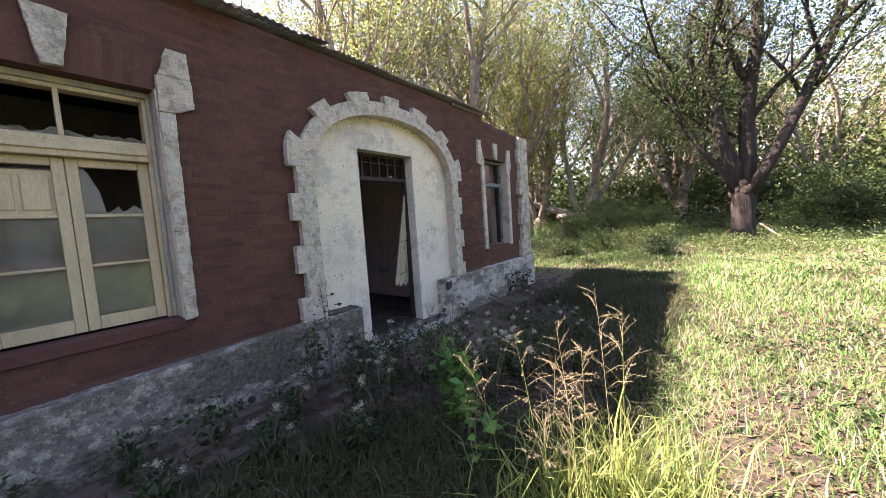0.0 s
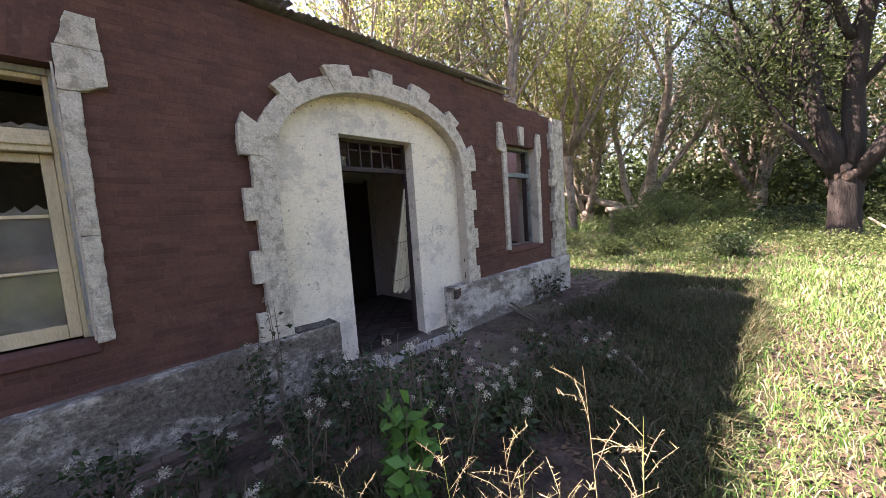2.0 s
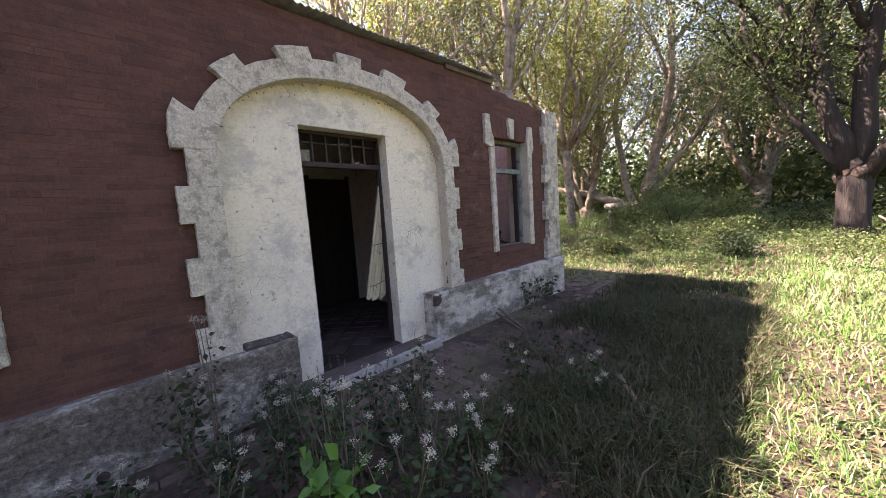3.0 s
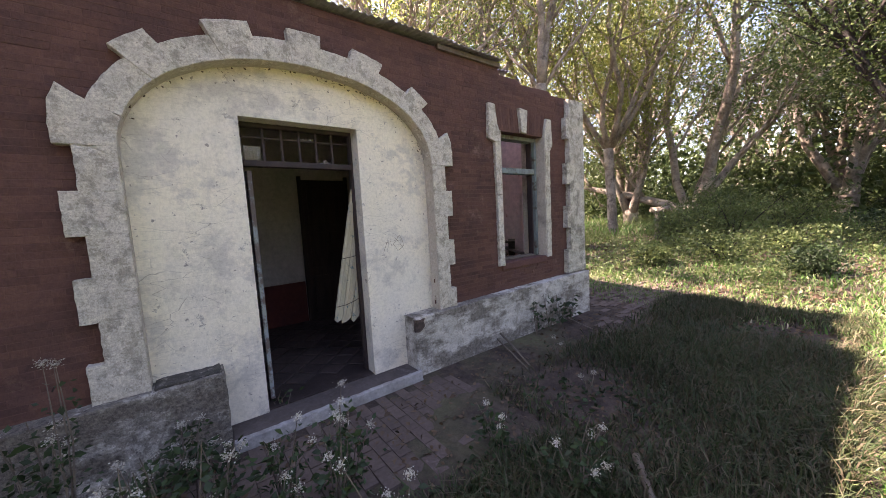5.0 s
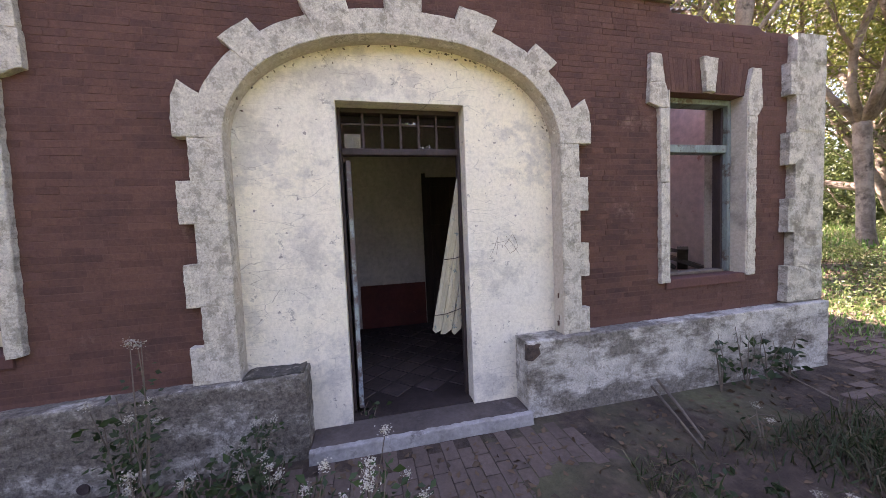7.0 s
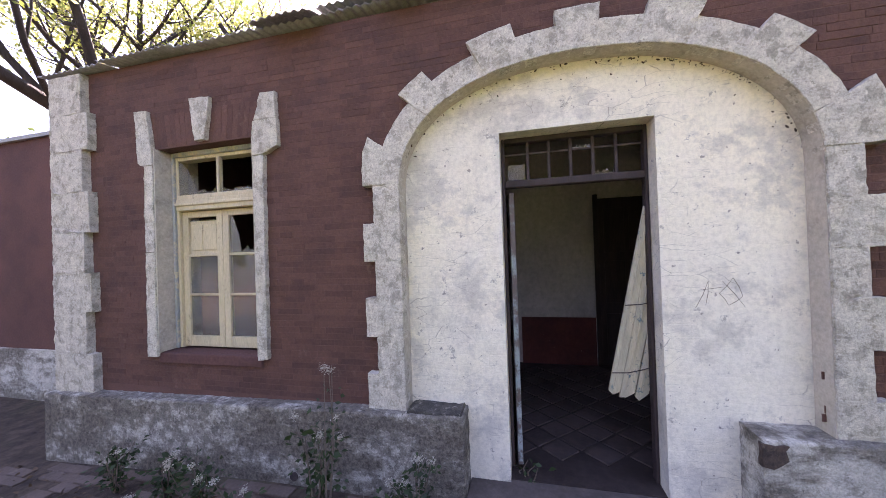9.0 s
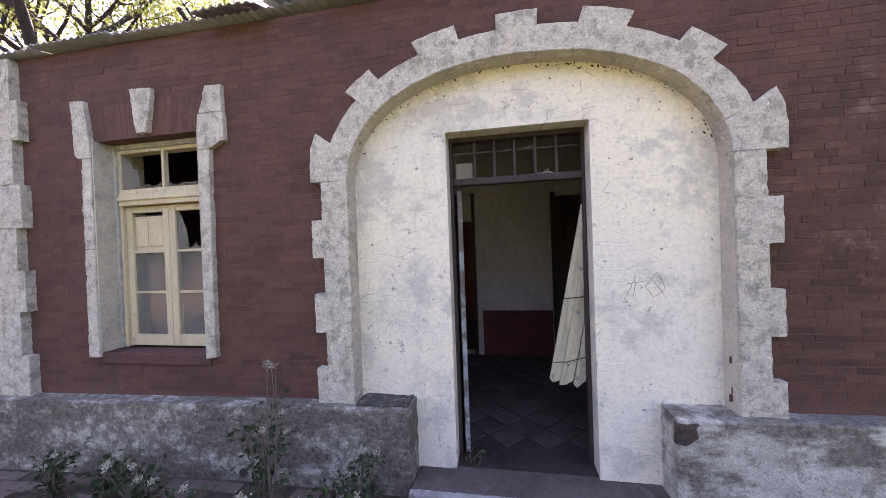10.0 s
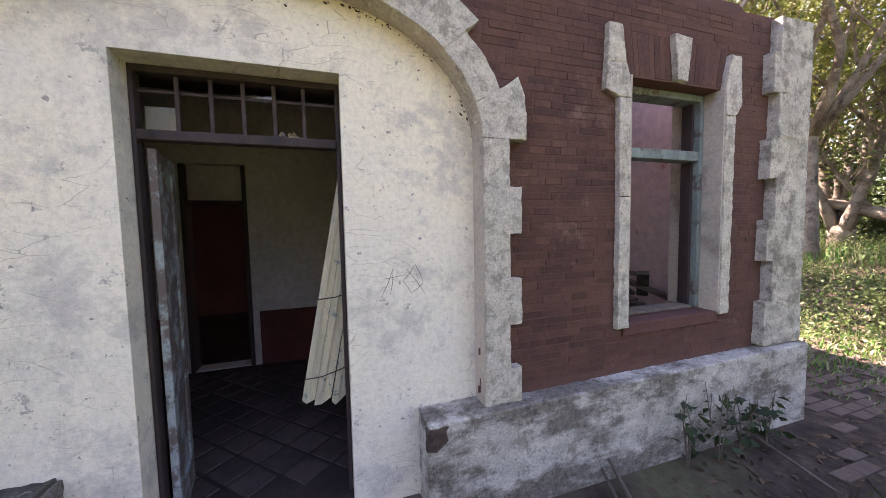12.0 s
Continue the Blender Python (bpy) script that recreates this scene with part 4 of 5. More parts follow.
corrugated(2.62, 2.95, -2.98, -3.3, 3.74, 3.83, 35, 0.01, 0.06)
purlin = part("eave_board", block(-3.2, -3.15, 5.5, 6.53, 3.675, 3.735, 0.006), "bare_wood", roof, "weathered wooden eave board")
tagged(finish("wing_roof_edge", block(-4.6, -4.1, -9.0, -1.24, 3.702, 3.76), "metal_sheet"), "rusty zinc edge of the wing's roof", "roof", kind="structure")

# ---- rubbish in the roofless room ----
heap = empty("timber_heap", -4.35, 7.6, 0.085)
rng = random.Random(4)
for k in range(16):
    a, e = rng.uniform(0, 180), rng.uniform(4, 38)
    bm = block(-0.45 * rng.uniform(0.5, 1), 0.45 * rng.uniform(0.5, 1), -0.06, 0.06, -0.025, 0.025, 0.006)
    bmesh.ops.transform(bm, matrix=pose(-4.35 + rng.uniform(-0.25, 0.25), 7.7 + rng.uniform(-0.25, 0.1), 0.28 + 0.066 * k, 0, e, a), verts=bm.verts)
    ob = part("plank", bm, "bare_wood", heap)
    ob.matrix_parent_inverse = Matrix.Translation((-4.35, 7.6, 0.085)).inverted()
tagged(heap, "heap of dark broken roof timbers", "timber heap")

# ---- trees ----
def grow(verts, faces, tips, rng, start, way, length, radius, depth, droop=0.0, sides=9):
    """A limb that bends and forks into thinner ones; the outer ends are gathered in tips."""
    n = 6 if depth > 0 else 4
    pts, p, d = [Vector(start)], Vector(start), Vector(way).normalized()
    for i in range(n):
        d = (d + Vector((rng.gauss(0, 0.13), rng.gauss(0, 0.13), rng.gauss(0.05, 0.09) - droop))).normalized()
        p = p + d * length / n
        pts.append(p.copy())
    taper = 0.45 if depth > 0 else 0.25
    radii = [radius * (1 - (1 - taper) * i / n) for i in range(n + 1)]
    tube(verts, faces, pts, radii, max(4, sides))
    if depth <= 0:
        tips.extend(pts[1:])
        return
    if depth == 1:
        tips.extend(pts[3:])
    kids = rng.randint(4, 5) if depth > 1 else rng.randint(4, 6)
    for k in range(kids):
        at = pts[min(n, 2 + int(k * (n - 1) / kids))]
        side = Vector((rng.gauss(0, 1), rng.gauss(0, 1), rng.gauss(0.35, 0.5))).normalized()
        grow(verts, faces, tips, rng, at, d * 0.75 + side * 0.85, length * rng.uniform(0.42, 0.66), radius * rng.uniform(0.35, 0.5), depth - 1, droop, sides - 3)


def tree(x, y, label, fork, trunk_r, limbs, leaves, bark, per=17, leaf=0.116, spread=0.38, seed=0, depth=2, droop=0.0, swell=1.05, knuckle=0.0):
    """A trunk that forks at a height into limbs (way, length, radius), and a crown of single leaves round the twig ends."""
    rng = random.Random(seed)
    z = float(ground_z(x, y)) - 0.1
    thing = empty("tree", x, y, z)
    verts, faces, tips = [], [], []
    n = 7
    lean = Vector((rng.gauss(0, 0.04), rng.gauss(0, 0.04), 0))
    pts = [Vector((0, 0, 0)) + lean * i * fork / n + Vector((0, 0, fork * i / n)) for i in range(n + 1)]
    radii = [trunk_r * (1.4 if i == 0 else 1.1 if i == 1 else 1.0 + (swell - 1) * max(0, (i - 4) / 3)) for i in range(n + 1)]
    pts += [pts[-1] + Vector((0, 0, trunk_r * 0.5)), pts[-1] + Vector((0, 0, trunk_r * 0.8))]
    radii += [radii[-1] * 0.82, radii[-1] * 0.35]
    tube(verts, faces, pts, radii, 24)
    stem = len(verts)
    for way, length, radius in limbs:
        flat_way = Vector((way[0], way[1], 0))
        grow(verts, faces, tips, rng, pts[-3] + flat_way * trunk_r * 0.5 - Vector((0, 0, trunk_r * 0.5)), way, length, radius, depth, droop)
    rng2 = np.random.default_rng(seed)
    wood = np.array([tuple(v) for v in verts])
    wood[:, :2] *= 1 + 0.035 * rng2.normal(size=(len(wood), 1)) * (wood[:, 2:3] < fork + 0.4)
    turn = np.arctan2(wood[:stem, 1], wood[:stem, 0])
    ridge = 0.05 * np.sin(7 * turn + wood[:stem, 2] * 1.3) + 0.035 * np.sin(12 * turn - wood[:stem, 2] * 2.1) + 0.06 * np.sin(3 * turn + seed)
    wood[:stem, :2] *= (1 + ridge)[:, None]
    raw("trunk", wood, faces, bark, thing, smooth=True)
    if knuckle:
        bm = bmesh.new()
        for k in range(11):
            a = 6.283 * k / 11 + rng.uniform(-0.2, 0.2)
            s = knuckle * rng.uniform(0.65, 1.15)
            at = pts[n] + Vector((math.cos(a) * trunk_r * 0.72, math.sin(a) * trunk_r * 0.72, rng.uniform(-0.25, 0.3)))
            lump = bmesh.ops.create_icosphere(bm, subdivisions=3, radius=s)["verts"]
            for v in lump:
                d = noise.noise(v.co * 7 + at * 3) * 0.5 + noise.noise(v.co * 18 + at) * 0.22
                v.co = Vector((v.co.x, v.co.y, v.co.z * 1.25)) * (1 + d) + at
        part("cut_knuckle", bm, "bark_cut", thing, "pale lumpy cut knuckle", smooth=True)
    sprays = np.repeat(np.array([tuple(t) for t in tips]), max(1, per // 7), 0)
    sprays = sprays + rng2.normal(size=sprays.shape) * spread
    c = np.repeat(sprays, 7, 0)
    c = c + rng2.normal(size=c.shape) * np.array([0.36, 0.36, 0.2]) * spread
    tagged(leaf_mesh("crown", c[c[:, 2] > 0.4], leaf, leaves, thing, seed), kind="stuff")
    return tagged(thing, label, "tree", group="trees round the house")


def ways(rng, n, up, length, radius, turn=0.0):
    return [((math.cos(turn + 6.283 * k / n) * rng.uniform(0.5, 1), math.sin(turn + 6.283 * k / n) * rng.uniform(0.5, 1), up * rng.uniform(0.8, 1.3)), length * rng.uniform(0.8, 1.15), radius * rng.uniform(0.8, 1.15)) for k in range(n)]


R = random.Random(12)
# the big pollard beyond the lawn
tree(1.4, 18.6, "big old pollard tree with dark furrowed trunk and pale cut knuckle", 2.05, 0.37,
     [((0.75, -0.4, 1.1), 7.5, 0.23), ((-0.42, -0.15, 1.5), 7.5, 0.27), ((0.1, 0.05, 1.9), 8.5, 0.31), ((-0.12, -0.3, 1.8), 8.0, 0.2), ((-0.75, -0.5, 1.3), 6.5, 0.13), ((0.4, 0.7, 1.2), 7, 0.15), ((-0.3, 0.8, 1.1), 6.5, 0.13)],
     "leaf_dark", "bark_dark", per=49, leaf=0.115, spread=0.6, seed=3, knuckle=0.17, depth=2)
tree(-1.45, 32, "pale multi-stemmed pollard at the edge of the wood", 1.5, 0.48, ways(R, 8, 2.2, 8, 0.24), "leaf_dark", "bark_pale", per=21, leaf=0.2, seed=4, spread=0.75)
tree(-6.5, 25.0, "pale-barked tree forking low into heavy leaning limbs", 0.9, 0.42, [((0.4, 0.1, 1.0), 10.5, 0.31), ((0.55, 0.0, 0.85), 9, 0.2), ((-0.95, -0.29, 0.5), 6.5, 0.28), ((-0.3, -0.1, 1.5), 10.5, 0.22), ((0.2, 0.4, 1.4), 9, 0.17)],
     "leaf_green", "bark_pale", per=42, leaf=0.15, seed=5, spread=0.7)
tree(-9.6, 24.8, "pale multi-stemmed tree with gnarled base", 0.8, 0.4, ways(R, 6, 1.8, 9, 0.22), "leaf_yellow", "bark_pale", per=35, leaf=0.17, seed=6, spread=0.9)
tall = "tall slender tree with yellowing leaves behind the house"
tree(-8.3, 14.4, tall, 6.5, 0.21, [((0.22, 0.1, 1.6), 7.0, 0.17), ((-0.1, -0.1, 1.7), 7.5, 0.15), ((0.7, 0.5, 1.0), 4.5, 0.07), ((-0.7, 0.2, 1.0), 4.5, 0.07)], "leaf_yellow", "bark_pale", per=14, leaf=0.1, seed=7, spread=0.42)
tree(-10.6, 13.1, tall, 7.0, 0.2, ways(R, 5, 1.6, 6.5, 0.13, 1), "leaf_yellow", "bark_pale", per=21, leaf=0.12, seed=8, spread=0.6)
tree(-13.0, 12.0, tall, 5.0, 0.22, ways(R, 5, 2.2, 8, 0.14, 2), "leaf_yellow", "bark_pale", per=14, leaf=0.13, seed=9, spread=0.45)
tree(-16.0, 16.0, tall, 4.0, 0.24, ways(R, 5, 2.0, 9, 0.15, 0.5), "leaf_yellow", "bark_pale", per=14, leaf=0.15, seed=10, spread=0.5)
tree(-8.6, 20.6, "pale tree with dense bright yellow-green leaves beside the house", 4.5, 0.2, ways(R, 7, 1.1, 8.0, 0.13, 0.8), "leaf_yellow", "bark_pale", per=35, leaf=0.14, seed=11, spread=0.85, droop=0.02)
tree(-11.5, 18.5, tall, 5.0, 0.24, ways(R, 5, 1.8, 7.5, 0.15, 1.3), "leaf_yellow", "bark_pale", per=28, leaf=0.15, seed=13, spread=0.8)
# the next two are added, mostly hidden by the house, to cast dappled shade
tree(-12.5, 8.5, tall, 6.0, 0.22, ways(R, 6, 0.8, 4.2, 0.12, 0.4), "leaf_yellow", "bark_pale", per=7, leaf=0.13, seed=18, spread=0.5)
tree(-10.6, 10.6, tall, 6.0, 0.2, ways(R, 6, 0.9, 4.0, 0.12, 0.9), "leaf_green", "bark_pale", per=7, leaf=0.13, seed=19, spread=0.5)
tree(-7.2, -7.0, "tree with a long level limb behind the wing", 4.6, 0.2, [((0.75, 0.75, 0.22), 7.5, 0.15), ((-0.3, 0.1, 1.5), 6.5, 0.14), ((0.3, 0.5, 1.2), 6.5, 0.13), ((0.2, -0.6, 1.2), 6, 0.12)], "leaf_yellow", "bark_dark", per=28, leaf=0.109, seed=15, spread=0.4)
tree(-10.0, -9.5, "tall green tree behind the wing", 4.0, 0.24, ways(R, 6, 1.6, 8, 0.15), "leaf_yellow", "bark_dark", per=21, leaf=0.15, seed=16, spread=0.45)
tree(-13.0, -5.0, "tall green tree behind the house", 4.0, 0.24, ways(R, 5, 1.6, 7, 0.15), "leaf_yellow", "bark_dark", per=21, leaf=0.15, seed=17, spread=0.45)
for k, (x, y) in enumerate([(6.5, 36), (4.0, 45), (-5.5, 40), (-13, 33), (-17, 27), (0.5, 44), (-9, 47), (-22, 14)]):
    tree(x, y, "tree in the wood beyond the lawn", 3.0, 0.28, ways(R, 6, 1.6, 8.5, 0.17, k), ("leaf_green", "leaf_yellow", "leaf_dark")[k % 3], "bark_pale", per=14, leaf=0.22, seed=30 + k, spread=0.8)
# those behind the viewpoint are added, unseen, for the windows to reflect
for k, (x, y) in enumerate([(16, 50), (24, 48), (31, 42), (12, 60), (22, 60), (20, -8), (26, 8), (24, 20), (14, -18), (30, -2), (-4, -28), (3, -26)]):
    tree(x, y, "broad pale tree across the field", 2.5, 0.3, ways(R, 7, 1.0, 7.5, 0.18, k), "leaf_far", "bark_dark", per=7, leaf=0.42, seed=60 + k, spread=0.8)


def shrub(x, y, size, height, material, label, seed, per=1400, leaf=0.12):
    rng = np.random.default_rng(seed)
    z = float(ground_z(x, y))
    thing = empty("shrub", x, y, z)
    verts, faces, r = [], [], random.Random(seed)
    ends = []
    for k in range(11):
        a, tilt = r.uniform(0, 6.283), r.uniform(0.1, 0.9)
        tip = Vector((math.cos(a) * tilt * size, math.sin(a) * tilt * size, height * r.uniform(0.55, 1.0)))
        tube(verts, faces, [(0, 0, -0.05), tip * 0.5 + Vector((0, 0, 0.1)), tip], [0.03, 0.02, 0.008], 5)
        ends += [tip * u for u in (0.45, 0.6, 0.75, 0.9, 1.0)]
    tagged(raw("stem", verts, faces, "bark_dark", thing), kind="stuff")
    c = np.repeat(np.array([tuple(e) for e in ends]), per // len(ends), 0)
    sprays = c[::9] + rng.normal(size=c[::9].shape) * np.array([size * 0.3, size * 0.3, height * 0.16])
    c = np.repeat(sprays, 9, 0)
    c = c + rng.normal(size=c.shape) * np.array([0.1, 0.1, 0.06])
    c[:, 2] = np.abs(c[:, 2])
    tagged(leaf_mesh("foliage", c, leaf, material, thing, seed), kind="stuff")
    return tagged(thing, label, "shrub", group="shrubs along the lawn")


for k, (x, y, s, h, m) in enumerate([(-4.6, 17.0, 1.2, 1.2, "leaf_green"), (-3.2, 18.2, 1.4, 1.7, "leaf_green"), (-2.2, 20.5, 1.4, 1.5, "leaf_green"), (-4.4, 20.5, 1.3, 1.9, "leaf_dark"), (0.0, 25, 1.3, 0.8, "leaf_weed"), (-5.4, 21.5, 1.2, 1.0, "leaf_green"),
                                      (-8.5, 26.5, 1.5, 1.2, "leaf_green"), (3.2, 25, 1.8, 1.2, "leaf_dark"), (5.0, 24, 2.0, 2.2, "leaf_dark"), (7.5, 26, 2.5, 2.8, "leaf_dark"), (10, 27, 2.5, 2.6, "leaf_dark"),
                                      (-0.9, 13.5, 0.5, 0.5, "leaf_weed"), (-2.6, 14.4, 0.9, 0.7, "leaf_green"), (-3.9, 13.2, 0.6, 0.5, "leaf_green"), (-1.6, 16.5, 1.0, 0.8, "leaf_green"), (0.5, 21.5, 0.9, 0.6, "leaf_weed"), (3.4, 21, 1.2, 0.9, "leaf_green"), (13, 30, 3.0, 2.4, "leaf_green"), (-0.2, 37, 2.4, 3.6, "leaf_dark"), (2.6, 33, 2.4, 3.6, "leaf_dark"), (-4.4, 35, 2.2, 3.2, "leaf_dark"), (6.0, 31, 2.4, 3.4, "leaf_dark")]):
    shrub(x, y, s, h, m, "dense dark green shrub at the wood's edge" if h > 1 else "low green weeds in the grass", 80 + k, per=6000 if h > 1 else 2500, leaf=0.075 if y < 22 else 0.14)

# undergrowth and far wood as one mass of leaves
rng = np.random.default_rng(5)
a = rng.uniform(radians(55), radians(155), 60000)
d = rng.uniform(30, 62, 60000)
wx, wy = d * np.cos(a), d * np.sin(a)
wz = ground_z(wx, wy) + np.abs(rng.normal(0, 1, 60000)) * (2.3 + 0.09 * (d - 30)) + 0.2 * np.sin(wx) * np.cos(wy)
tagged(leaf_mesh("undergrowth", np.stack([wx, wy, wz], 1), 0.42, "leaf_dark", None, 5), "dark undergrowth of the distant wood", "undergrowth", kind="stuff")
a = rng.uniform(radians(-30), radians(360), 60000)
d = rng.uniform(60, 90, 60000)
wz = np.abs(rng.normal(0, 1, 60000)) * 7.0 + 0.3
tagged(leaf_mesh("far_wood", np.stack([d * np.cos(a), d * np.sin(a), wz], 1), 1.3, "leaf_dark", None, 6), "dark distant line of trees", "wood", kind="stuff")

# stump
stump = empty("tree_stump", -5.75, 18.7, float(ground_z(-5.75, 18.7)))
v, f = [], []
tube(v, f, [(0, 0, -0.1), (0.02, 0, 0.4), (0, 0.02, 0.9), (0.02, 0, 1.15)], [0.2, 0.17, 0.17, 0.2], 11)
raw("stem", v, f, "bark_dark", stump, smooth=True)
v, f = [], []
tube(v, f, [(-0.35, 0, 1.22), (0, 0.05, 1.17), (0.38, 0, 1.27)], [0.1, 0.16, 0.09], 8)
raw("cut_knuckle", v, f, "bark_pale", stump, smooth=True)
tagged(stump, "short thick tree stump with a pale cut knuckle", "stump")
post = empty("fallen_branch", 2.2, 16.9, 0.05)
v, f = [], []
tube(v, f, [(-0.35, 1.0, 0.75), (0, 0.3, 0.4), (0.5, -0.7, -0.02)], [0.03, 0.035, 0.04], 6)
raw("branch", v, f, "bark_pale", post)
tagged(post, "pale dead branch leaning on the big tree", "branch")

# ---- grass ----
rng = np.random.default_rng(21)


def patchy(x, y, scale, phase):
    return 0.5 + 0.25 * (np.sin(x * scale + phase + 1.7 * np.sin(y * scale * 0.6)) + np.sin(y * scale * 1.13 - phase + 1.3 * np.sin(x * scale * 0.8)))


def sow(n, r0, r1, a0, a1, keep):
    r, a = rng.uniform(r0, r1, n), np.radians(rng.uniform(a0, a1, n))
    x, y = 0.1 + r * np.cos(a), 1.2 + r * np.sin(a)
    ok = keep(x, y)
    return x[ok], y[ok], r[ok]


# the lighter grass tones are for lawn outside the house's shadow
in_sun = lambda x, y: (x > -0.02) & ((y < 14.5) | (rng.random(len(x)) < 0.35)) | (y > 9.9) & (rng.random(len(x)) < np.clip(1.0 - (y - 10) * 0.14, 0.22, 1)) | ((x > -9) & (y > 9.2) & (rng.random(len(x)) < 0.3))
out_house = lambda x, y: ~((x < -2.9) & (y < 8.9))
bare = lambda x, y: ~((np.abs(x - 0.75 - 0.1 * np.sin(y * 3)) < 0.3) & (y < 4.6) & (rng.random(len(x)) < 0.6))
x, y, r = sow(400000, 0.5, 24, -40, 150, lambda x, y: in_sun(x, y) & out_house(x, y) & bare(x, y) & (rng.random(len(x)) < 0.35 + 0.75 * patchy(x, y, 1.4, 0.3)))
tall_mask = patchy(x, y, 0.8, 2.0)
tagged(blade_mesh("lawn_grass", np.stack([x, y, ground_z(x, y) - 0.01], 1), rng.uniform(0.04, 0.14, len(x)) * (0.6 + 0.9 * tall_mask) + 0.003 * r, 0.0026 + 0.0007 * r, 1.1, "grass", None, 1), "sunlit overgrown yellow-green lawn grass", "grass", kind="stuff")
x, y, r = sow(60000, 20, 60, 30, 140, out_house)
tagged(blade_mesh("meadow_grass", np.stack([x, y, ground_z(x, y) - 0.02], 1), rng.uniform(0.18, 0.5, len(x)), 0.035, 0.7, "grass", None, 2), "tall pale meadow grass far off", "grass", kind="stuff")
# darker-toned blades fill the house's shadow, so the colour carries part of the shade
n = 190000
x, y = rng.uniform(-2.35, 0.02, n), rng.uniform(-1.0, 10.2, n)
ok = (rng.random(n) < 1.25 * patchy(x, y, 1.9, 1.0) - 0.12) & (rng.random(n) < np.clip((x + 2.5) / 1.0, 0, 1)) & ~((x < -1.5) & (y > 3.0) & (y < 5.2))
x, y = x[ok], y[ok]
tagged(blade_mesh("shade_grass", np.stack([x, y, ground_z(x, y) - 0.01], 1), rng.uniform(0.06, 0.26, len(x)) * (0.7 + 0.7 * patchy(x, y, 1.3, 2.0)), 0.0056, 1.2, "grass_shade", None, 3), "short patchy grass, coloured darker for the shadow of the house", "grass", kind="stuff")
n = 24000
x, y = rng.uniform(-3.0, 3.0, n), rng.uniform(-1.5, 12.0, n)
ok = (rng.random(n) < np.where(x < -1.4, 0.35, 0.9)) & out_house(x, y)
x, y = x[ok], y[ok]
tagged(leaf_mesh("leaf_litter", np.stack([x, y, ground_z(x, y) + 0.012], 1), 0.055, "litter", None, 9, 0.6, 0.95), "brown fallen leaves on the ground", "leaf litter", kind="stuff")
n = 9000
x, y = rng.uniform(-2.2, 6.0, n), rng.uniform(1.5, 14.0, n)
ok = rng.random(n) < 1.5 * patchy(x, y, 2.6, 4.0) - 0.65
x, y = x[ok], y[ok]
c = np.repeat(np.stack([x, y, ground_z(x, y)], 1), 6, 0)
c = c + np.abs(rng.normal(size=c.shape)) * np.array([0.06, 0.06, 0.05])
tagged(leaf_mesh("ground_weeds", c, 0.05, "leaf_weed", None, 11, 0.55, 0.4), "small broad-leaved weeds in the grass", "weeds", kind="stuff")


n = 9000
x, y = rng.uniform(-11.0, 9.0, n), rng.uniform(10.5, 29.0, n)
ok = (rng.random(n) < 1.6 * patchy(x, y, 1.1, 0.7) - 0.45 + 0.02 * (y - 12)) & ((y > 14.0) | (x < -1.0))
x, y = x[ok], y[ok]
tops = rng.uniform(0.12, 0.6, len(x)) * (0.5 + patchy(x, y, 0.9, 3.1))
c = np.repeat(np.stack([x, y, ground_z(x, y)], 1), 22, 0)
c = c + rng.normal(size=c.shape) * np.array([0.13, 0.13, 0.0]) + np.array([0, 0, 1.0]) * (rng.random(len(c)) * np.repeat(tops, 22))[:, None]
tagged(leaf_mesh("woodland_weeds", c, 0.07, "leaf_green", None, 13, 0.5, 0.3), "leafy weeds and saplings under the trees", "weeds", kind="stuff")
n = 26000
x, y = rng.uniform(-11.0, 9.0, n), rng.uniform(11.0, 28.0, n)
tagged(leaf_mesh("woodland_litter", np.stack([x, y, ground_z(x, y) + 0.015], 1), 0.1, "litter", None, 14, 0.6, 0.95), "brown fallen leaves under the trees", "leaf litter", kind="stuff")


